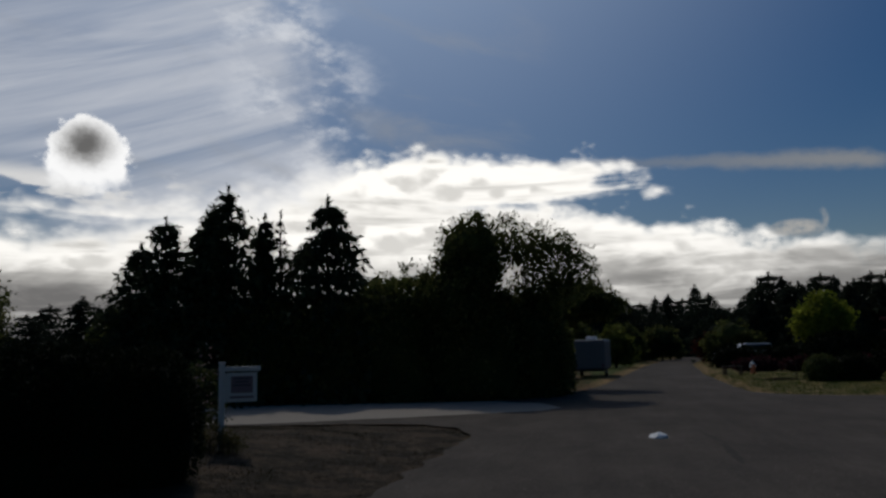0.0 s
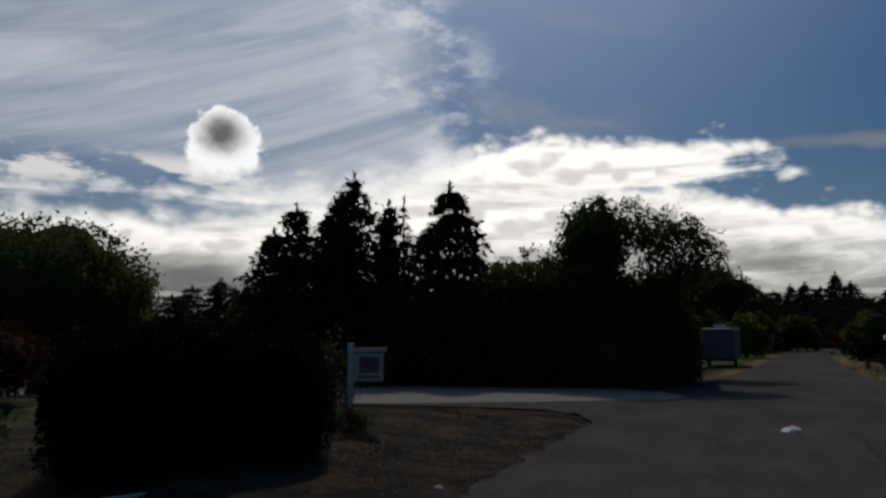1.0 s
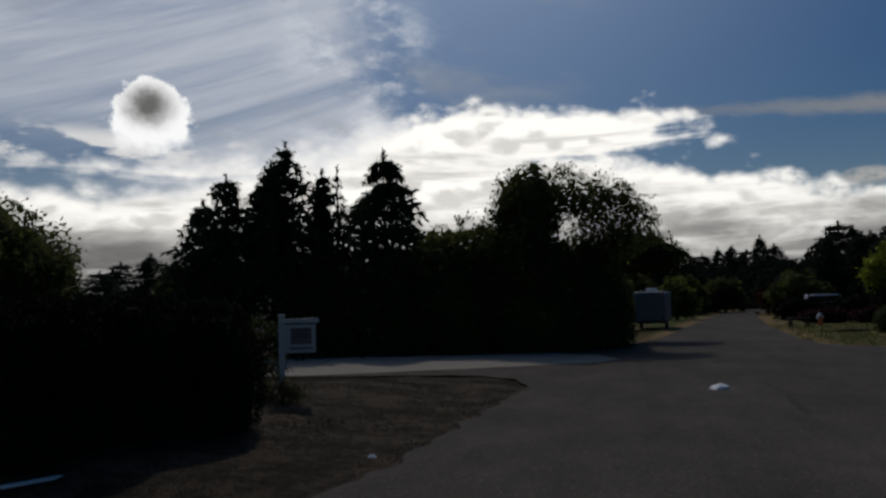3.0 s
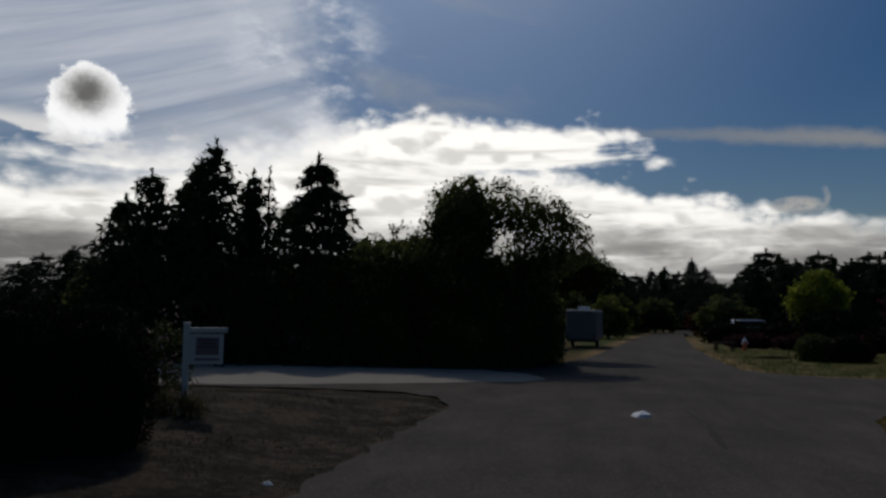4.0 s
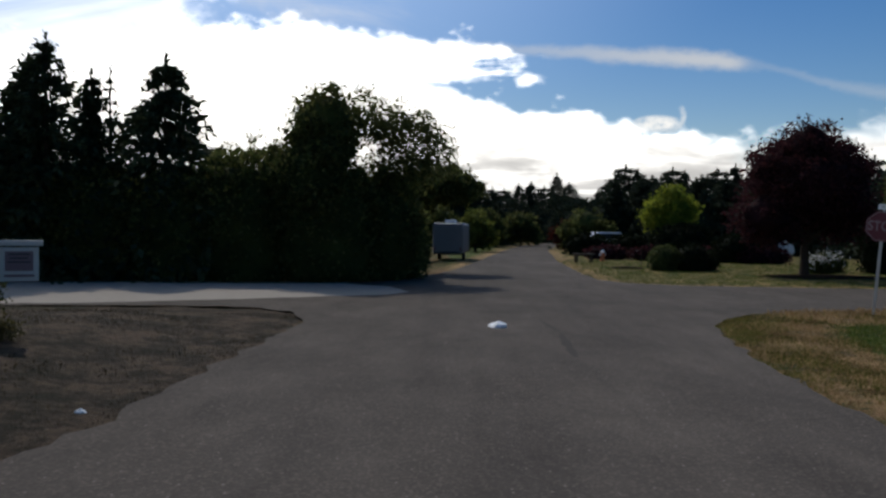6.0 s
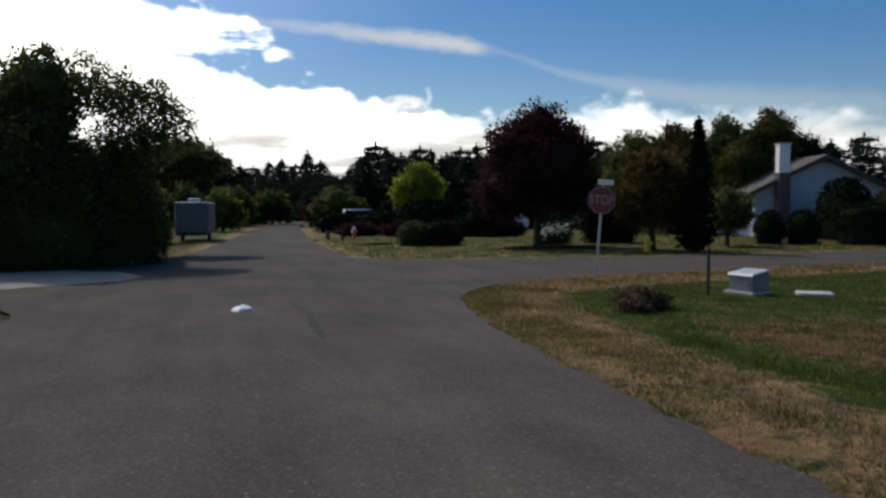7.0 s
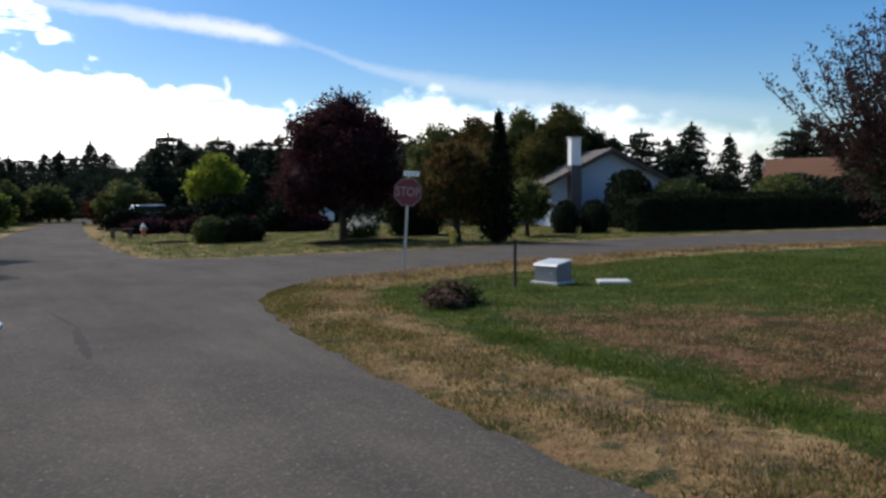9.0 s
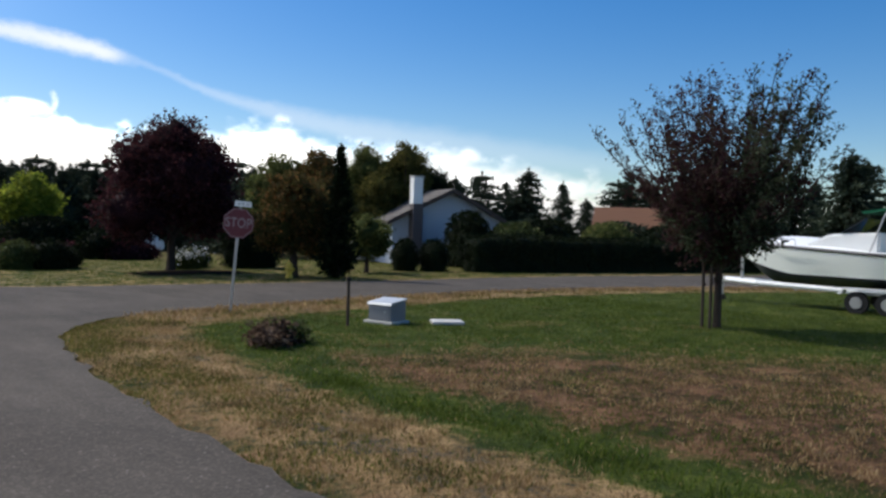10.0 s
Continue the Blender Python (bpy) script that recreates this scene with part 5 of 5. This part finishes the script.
hydrant(10.1, 44.2, ORANGE, WHITE, "orange fire hydrant with a white bonnet on the grass")
hydrant(18.1, 28.0, YELLOW, YELLOW, "small yellow fire hydrant at the street's edge")
# the second bed is widened so its dark mulch also paints the plum's shadow
for i, (x, y, rx, ry) in enumerate([(9.8, 36.9, 0.9, 0.55), (16.2, 31.9, 2.8, 1.4)]):
    bm = bmesh.new()
    c = bm.verts.new((0, 0, 0.09))
    ring = [bm.verts.new((rx * math.cos(k * 0.2618) * (1 + 0.1 * noise.noise((k, i, 0))), ry * math.sin(k * 0.2618) * (1 + 0.1 * noise.noise((k, i, 5))), -0.02)) for k in range(24)]
    mid = [bm.verts.new((v.co.x * 0.7, v.co.y * 0.7, 0.06 + 0.02 * noise.noise((v.co.x * 5, v.co.y * 5, i)))) for v in ring]
    for k in range(24):
        bm.faces.new((ring[k], ring[(k + 1) % 24], mid[(k + 1) % 24], mid[k]))
        bm.faces.new((mid[k], mid[(k + 1) % 24], c))
    ob = part("mulch_bed", bm, MULCH)
    ob.location = (x, y, 0.0)
    tagged(ob, "low mound of dark bark mulch in the lawn", "mulch bed", "mulch beds")
sp = thing("sapling_stake", 10.35, 36.6, 0, 0, "thin dark stake beside the mulch bed", "stake")
part("post", rod(bmesh.new(), (0, 0, -0.1), (0.02, 0, 0.95), 0.022, 0.018, 8), DARKWOOD, sp)

bn = thing("garden_bench", 8.8, 42.5, 0, 15, "low dark wooden bench on the far lawn", "bench")
part("seat", box(bmesh.new(), 0, 0, 0.43, 1.1, 0.38, 0.05, 0.008), DARKWOOD, bn)
for sx in (-0.42, 0.42):
    for sy in (-0.13, 0.13):
        part("leg", box(bmesh.new(), sx, sy, 0.2, 0.07, 0.07, 0.42), DARKWOOD, bn)


# ---- things: camper trailer, boat, cars ----
def camper():
    ob = thing("camper_trailer", 1.75, 42.2, 0, -6, "grey boxy camper trailer parked beside the road", "trailer")
    bm = box(bmesh.new(), 0, 2.2, 1.5, 2.3, 4.6, 2.0, 0.12)
    body = part("body", bm, CAMPER, ob)
    part("roof_vent", box(bmesh.new(), 0.1, 0.9, 2.6, 0.8, 0.8, 0.24, 0.05), WHITE, ob)
    part("rear_door", box(bmesh.new(), 0.0, -0.115, 1.45, 0.75, 0.03, 1.7, 0.02), CAMPER, body)
    part("bumper", box(bmesh.new(), 0, -0.16, 0.48, 2.1, 0.1, 0.12, 0.02), RUBBER, ob)
    for sx in (-1, 1):
        wh = part("wheel", rod(bmesh.new(), (0.85 * sx, 2.2, 0.33), (1.07 * sx, 2.2, 0.33), 0.33, 0.33, 20), RUBBER, ob)
        part("rim", rod(bmesh.new(), (1.06 * sx, 2.2, 0.33), (1.085 * sx, 2.2, 0.33), 0.19, 0.18, 14), GREYMETAL, wh)
        part("tail_light", box(bmesh.new(), 0.98 * sx, -0.12, 0.8, 0.12, 0.03, 0.2, 0.01), SIGNRED, body)
    part("hitch", rod(bmesh.new(), (0, 4.5, 0.45), (0, 5.6, 0.45), 0.05), GREYMETAL, ob)


def boat_trailer():
    """Trailer and boat lie along +x of their own frame, bow at x = 0."""
    turn = -90.0
    tr = thing("boat_trailer", 25.7, 15.45, 0, turn, "white steel boat trailer standing on the lawn", "trailer")
    for sy in (-1, 1):
        bm = bmesh.new()
        rod(bm, (0.0, 0.02 * sy, 0.66), (1.5, 0.55 * sy, 0.62), 0.075, 0.075, 8)
        rod(bm, (1.5, 0.55 * sy, 0.62), (8.2, 0.75 * sy, 0.47), 0.075, 0.075, 8)
        part("rail", bm, WHITE, tr)
        for k in (4.35, 5.1):
            wh = part("wheel", rod(bmesh.new(), (k, 0.88 * sy, 0.29), (k, 1.08 * sy, 0.29), 0.29, 0.29, 22), RUBBER, tr)
            part("rim", rod(bmesh.new(), (k, 1.07 * sy, 0.29), (k, 1.095 * sy, 0.29), 0.16, 0.15, 14), GREYMETAL, wh)
        bm = bmesh.new()
        prism(bm, [(3.9, 0.5), (4.02, 0.67), (5.45, 0.67), (5.57, 0.5), (5.5, 0.5), (5.4, 0.63), (4.07, 0.63), (3.98, 0.5)], 0.86 * sy, 1.13 * sy, "y")
        part("fender", bm, WHITE, tr)
        part("bunk", box(bmesh.new(), 3.6, 0.42 * sy, 0.62, 3.6, 0.1, 0.1, 0.01), DARKWOOD, tr)
    part("cross_bar", rod(bmesh.new(), (2.6, -0.62, 0.54), (2.6, 0.62, 0.54), 0.04), WHITE, tr)
    part("cross_bar", rod(bmesh.new(), (5.6, -0.7, 0.53), (5.6, 0.7, 0.53), 0.04), WHITE, tr)
    part("winch_post", box(bmesh.new(), 0.75, 0, 0.95, 0.07, 0.07, 0.8, 0.008), GREYMETAL, tr)
    bm = rod(bmesh.new(), (0.15, 0, 0.06), (0.15, 0, 0.62), 0.03)
    jack = part("jack", bm, GREYMETAL, tr)
    part("jack_wheel", rod(bmesh.new(), (0.15, -0.04, 0.09), (0.15, 0.04, 0.09), 0.09, 0.09, 14), RUBBER, jack)
    part("coupler", box(bmesh.new(), -0.1, 0, 0.56, 0.3, 0.1, 0.1, 0.02), GREYMETAL, tr)

    bt = thing("cabin_boat", 25.7, 15.45, 0, turn, "white fibreglass cabin boat with a dark bottom on its trailer", "boat")
    # hull sections along the length: half beam and heights of keel, chine and gunwale
    secs, L, N = [], 7.4, 26
    for k in range(N + 1):
        t = k / N
        x = 0.6 + L * t
        full = min(1.0, (t / 0.55)) ** 0.62 if t > 0 else 0.0
        beam = 1.18 * full
        sheer = 1.82 - 0.30 * min(1, t / 0.7)
        keel = 0.66 + 1.0 * max(0.0, 1 - t / 0.16) ** 1.3
        chine_b = beam * (0.55 + 0.3 * min(1, t / 0.6))
        chine_z = min(sheer - 0.1, 0.93 + 0.5 * max(0, 1 - t / 0.26) ** 1.5)
        secs.append((x, beam, sheer, keel, chine_b, chine_z))
    def strip(name, rows, mat, label=""):
        bm = bmesh.new()
        for s in (-1, 1):
            grid = [[bm.verts.new((x, s * b, z)) for x, b, z in row] for row in rows]
            for ra, rb in zip(grid, grid[1:]):
                for i in range(len(ra) - 1):
                    bm.faces.new((ra[i], ra[i + 1], rb[i + 1], rb[i]))
        bmesh.ops.remove_doubles(bm, verts=bm.verts, dist=0.002)
        return part(name, bm, mat, bt, label, True)
    strip("bottom", [[(x, 0.0, kz) for x, b, s, kz, cb, cz in secs], [(x, cb, cz) for x, b, s, kz, cb, cz in secs]], GELBLUE, "dark painted bottom")
    strip("topside", [[(x, cb, cz) for x, b, s, kz, cb, cz in secs], [(x, (b * 0.72 + cb * 0.28), cz * 0.45 + s * 0.55) for x, b, s, kz, cb, cz in secs], [(x, b, s) for x, b, s, kz, cb, cz in secs]], GELCOAT)
    strip("rub_rail", [[(x, b + 0.012, s - 0.06) for x, b, s, kz, cb, cz in secs], [(x, b + 0.03, s - 0.02) for x, b, s, kz, cb, cz in secs], [(x, b + 0.004, s + 0.02) for x, b, s, kz, cb, cz in secs]], DARKPRINT, "dark rub rail")
    strip("deck", [[(x, b * 0.99, s + 0.012) for x, b, s, kz, cb, cz in secs], [(x, b * 0.5, s + 0.05 + 0.16 * math.sin(math.pi * min(1, max(0, (x - 0.9) / 3.6)))) for x, b, s, kz, cb, cz in secs], [(x, 0.0, s + 0.06 + 0.24 * math.sin(math.pi * min(1, max(0, (x - 0.9) / 3.6)))) for x, b, s, kz, cb, cz in secs]], WHITE)
    part("transom", box(bmesh.new(), 7.84, 0, 1.05, 0.06, 2.2, 0.75, 0.02), GELCOAT, bt)
    bm = bmesh.new()
    prism(bm, [(2.5, 1.6), (3.5, 2.08), (4.75, 2.14), (4.75, 1.5)], -0.72, 0.72, "y")
    bmesh.ops.bevel(bm, geom=list(bm.edges), offset=0.06, segments=3, affect="EDGES")
    part("cabin", bm, WHITE, bt)
    bm = bmesh.new()
    prism(bm, [(3.75, 2.1), (4.35, 2.5), (4.39, 2.5), (3.8, 2.1)], -0.72, 0.72, "y")
    part("windscreen", bm, GLASSY, bt)
    for sy in (-1, 1):
        bm = bmesh.new()
        pts = [(0.35, 0.06 * sy, 1.95), (1.0, 0.45 * sy, 1.98), (1.9, 0.85 * sy, 1.96), (2.7, 1.0 * sy, 1.9)]
        for a, b in zip(pts, pts[1:]):
            rod(bm, a, b, 0.014, 0.014, 6)
        for p in pts:
            rod(bm, p, (p[0] + 0.05, p[1], 1.62), 0.011, 0.011, 6)
        part("bow_rail", bm, GREYMETAL, bt)
        part("canopy_bow", rod(bmesh.new(), (4.55, 0.95 * sy, 1.5), (4.95, 0.9 * sy, 2.7), 0.02), GREYMETAL, bt)
        part("canopy_bow", rod(bmesh.new(), (5.6, 0.95 * sy, 1.45), (4.95, 0.9 * sy, 2.6), 0.02), WHITE, bt)
    bm = bmesh.new()
    prism(bm, [(4.4, 2.62), (5.1, 2.72), (6.4, 2.72), (6.4, 2.77), (5.1, 2.78), (4.35, 2.67)], -0.95, 0.95, "y")
    part("canopy", bm, CANVAS, bt, "green canvas canopy")
    part("bow_pulpit", box(bmesh.new(), 0.42, 0, 1.84, 0.85, 0.34, 0.07, 0.025), WHITE, bt)
    # white balls added at the bow for pale caps in the background
    for sy in (-0.3, 0.35):
        part("fender_ball", bmesh_ball(0.09, (0.5 + sy, sy * 0.8, 1.99)), WHITE, bt)


def bmesh_ball(r, at):
    bm = bmesh.new()
    bmesh.ops.create_uvsphere(bm, u_segments=14, v_segments=8, radius=r, matrix=Matrix.Translation(at))
    return bm


def car(x, y, turn, paint, label):
    ob = thing("parked_car", x, y, 0, turn, label, "car", "parked cars")
    bm = bmesh.new()
    prism(bm, [(-2.1, 0.35), (-2.15, 0.75), (-1.95, 0.92), (-1.1, 1.0), (1.5, 1.02), (2.1, 0.95), (2.2, 0.6), (2.15, 0.35)], -0.85, 0.85, "y")
    bmesh.ops.bevel(bm, geom=list(bm.edges), offset=0.07, segments=2, affect="EDGES")
    part("body", bm, paint, ob)
    bm = bmesh.new()
    prism(bm, [(-1.15, 0.98), (-0.45, 1.5), (1.35, 1.52), (1.95, 1.0)], -0.74, 0.74, "y")
    bmesh.ops.bevel(bm, geom=list(bm.edges), offset=0.08, segments=2, affect="EDGES")
    cabin = part("cabin", bm, paint, ob)
    for sy in (-1, 1):
        part("side_window", prism(bmesh.new(), [(-0.9, 1.04), (-0.4, 1.42), (1.25, 1.43), (1.6, 1.05)], 0.735 * sy, 0.75 * sy, "y"), GLASSY, cabin)
        for k in (-1.35, 1.4):
            wh = part("wheel", rod(bmesh.new(), (k, 0.66 * sy, 0.32), (k, 0.87 * sy, 0.32), 0.32, 0.32, 20), RUBBER, ob)
            part("rim", rod(bmesh.new(), (k, 0.86 * sy, 0.32), (k, 0.885 * sy, 0.32), 0.2, 0.19, 14), GREYMETAL, wh)
        part("headlight", box(bmesh.new(), -2.12, 0.6 * sy, 0.72, 0.08, 0.3, 0.12, 0.02), GLASSY, ob)


camper()
bpy.data.objects["camper_trailer"].scale = (0.68, 0.86, 0.78)
boat_trailer()
car(12.4, 57.5, 12, CARPAINT, "white car parked beyond the low hedge")
car(20.4, 50.0, -8, CARPAINT, "white car parked behind the plum tree")


# ---- houses ----
def gable_house(name, x, y, turn, w, length, wall_h, ridge_h, wall_mat, roof_mat, label, chimney=None, over=0.45):
    """Gable end in the frame's -y side; the ridge runs along +y."""
    ob = thing(name, x, y, 0, turn, label, "house")
    bm = bmesh.new()
    prism(bm, [(-w / 2, 0), (w / 2, 0), (w / 2, wall_h), (0, ridge_h), (-w / 2, wall_h)], 0, length, "y")
    part("wall", bm, wall_mat, ob)
    slope = (ridge_h - wall_h) / (w / 2)
    for sx in (-1, 1):
        bm = bmesh.new()
        e = w / 2 + over
        prism(bm, [(0, ridge_h + 0.02), (sx * e, ridge_h + 0.02 - slope * e), (sx * e, ridge_h + 0.15 - slope * e), (0, ridge_h + 0.17)], -over, length + over, "y")
        roof = part("roof", bm, roof_mat, ob)
        bm = bmesh.new()
        prism(bm, [(0, ridge_h - 0.1), (sx * (e + 0.01), ridge_h - 0.1 - slope * e), (sx * (e + 0.01), ridge_h + 0.13 - slope * e), (0, ridge_h + 0.15)], -over - 0.03, -over, "y")
        part("barge_board", bm, FASCIA, roof)
        for k in range(1, 9):
            t = k / 9
            bm = box(bmesh.new(), sx * e * t, length / 2, ridge_h + 0.165 - slope * e * t, 0.03, length + 2 * over - 0.06, 0.03)
            part("shingle_course", bm, roof_mat, roof)
    for k in range(1, int(wall_h / 0.3)):
        part("siding_board", box(bmesh.new(), 0, -0.008, 0.3 * k, w - 0.02, 0.016, 0.022), wall_mat, ob)
    return ob


h1 = gable_house("white_house", 34.9, 37.3, -18, 7.4, 10.5, 2.55, 4.35, SIDING, ROOF, "white single-storey house with a grey shingle roof")
ch = part("chimney", box(bmesh.new(), -2.35, -0.32, 1.75, 0.62, 0.6, 3.5, 0.01), BRICKRED, h1, "brown-clad chimney base")
part("stack", box(bmesh.new(), -2.35, -0.3, 4.27, 0.6, 0.55, 1.55, 0.02), WHITE, ch, "white-painted chimney stack")
part("stack_cap", box(bmesh.new(), -2.35, -0.3, 5.08, 0.7, 0.65, 0.08, 0.01), CONCRETE, ch)
h2 = gable_house("far_house", 70.5, 52, 212, 9, 15, 2.8, 5.0, plain("cream_wall", (0.5, 0.42, 0.28), 0.8), ROOF_BROWN, "distant house with a brown roof above the hedge")
# far utility pole
pole = thing("utility_pole", 3.6, 98, 0, 0, "distant wooden utility pole with a cross-arm", "pole")
part("mast", rod(bmesh.new(), (0, 0, -0.3), (0, 0, 8.3), 0.14, 0.09, 8), DARKWOOD, pole)
part("cross_arm", box(bmesh.new(), 0, 0, 7.9, 2.6, 0.12, 0.14), DARKWOOD, pole)


# ---- grass ----
def grass(name, n, box_, mat, seed, h, keep, label, freq=0.9):
    """Blades standing in the turf; keep: how likely a blade is, by dryness, bareness and distance to the road."""
    rng = np.random.default_rng(seed)
    x0, x1, y0, y1 = box_
    x, y = rng.uniform(x0, x1, n), rng.uniform(y0, y1, n)
    d, inside = road_distance(x, y)
    dr, ba, _ = turf_wear_shade(x, y)
    patch = np.array([noise.noise((a * freq, b * freq, seed)) for a, b in zip(x, y)])
    ok = ~inside & (rng.uniform(size=n) < keep(dr, ba, d, patch))
    x, y = x[ok], y[ok]
    z = ground_z(x, y)
    pts = np.stack([x, y, z - 0.01], 1)
    al = rng.normal(size=(len(x), 3)) * 0.45 + (0, 0, 1)
    ob = leaves_mesh(name, pts, al, h, h * 0.16 + 0.004, mat, rng)
    return tagged(ob, label, "grass", "", "stuff")


grass("lawn_grass", 150000, (6.5, 22, 4.5, 20.5), BLADE, 401, 0.05, lambda dr, ba, d, p: np.clip((1 - dr) * (1 - 0.85 * ba) + 0.1 + 0.7 * p, 0.03, 1), "short mown green lawn grass on the corner plot")
grass("lawn_grass", 60000, (22, 36, 4, 19.5), BLADE, 406, 0.055, lambda dr, ba, d, p: np.clip(0.7 - 0.6 * dr + 0.5 * p, 0.03, 1), "short mown green lawn grass round the boat trailer")
grass("dry_grass", 170000, (5.8, 18, 4.2, 20.5), STRAW, 402, 0.05, lambda dr, ba, d, p: np.clip(dr * 0.75 + 0.6 * ba - 0.15 + 0.9 * p, 0.02, 1), "straw-dry grass along the asphalt's edge")
grass("olive_grass", 60000, (5.8, 9.2, 4.0, 18.5), OLIVE, 405, 0.06, lambda dr, ba, d, p: np.clip(0.75 - 0.45 * d + 1.1 * p, 0.0, 1) * (d < 2.2), "yellow-green grass tufts along the asphalt's edge")
grass("rough_grass", 60000, (8.5, 34, 14.5, 20.5), STRAW, 407, 0.13, lambda dr, ba, d, p: np.clip(0.75 - 0.55 * d + 0.9 * p, 0, 0.8) * (d < 1.7), "uncut straw-brown grass along the cross street")
grass("rough_grass", 30000, (8.5, 34, 14.5, 20.5), OLIVE, 408, 0.11, lambda dr, ba, d, p: np.clip(0.6 - 0.3 * d + 1.2 * p, 0, 0.8) * (d > 0.6) * (d < 2.4), "uncut olive-green grass along the cross street")
grass("ditch_weeds", 20000, (7.6, 9.0, 3.5, 14.0), BLADE, 409, 0.075, lambda dr, ba, d, p: np.clip(0.3 + 1.6 * p, 0, 1) * np.exp(-((d - 2.45) / 0.2) ** 2), "lush green weeds along the shallow ditch")
grass("dry_tufts", 90000, (8.4, 19, 3.5, 14.5), STRAW, 410, 0.07, lambda dr, ba, d, p: ba * np.clip((p - 0.08) * 3.0, 0, 0.9), "dead straw tufts in the worn lawn", 2.6)
grass("dry_tufts", 50000, (5.9, 8.6, 3.5, 17.5), STRAW, 411, 0.065, lambda dr, ba, d, p: dr * np.clip((p - 0.05) * 3.0, 0, 0.9) * (d > 0.5), "trodden straw tufts on the verge", 2.2)
grass("verge_grass", 60000, (-9, -0.75, 5.5, 18.6), WEED, 403, 0.045, lambda dr, ba, d, p: np.clip(0.15 + 0.7 * p, 0.02, 1), "thin dry grass on the bank")
grass("far_grass", 40000, (7, 32, 25.5, 45), BLADE, 404, 0.09, lambda dr, ba, d, p: np.clip(0.6 + 0.6 * p, 0.05, 1), "lawn grass across the street")
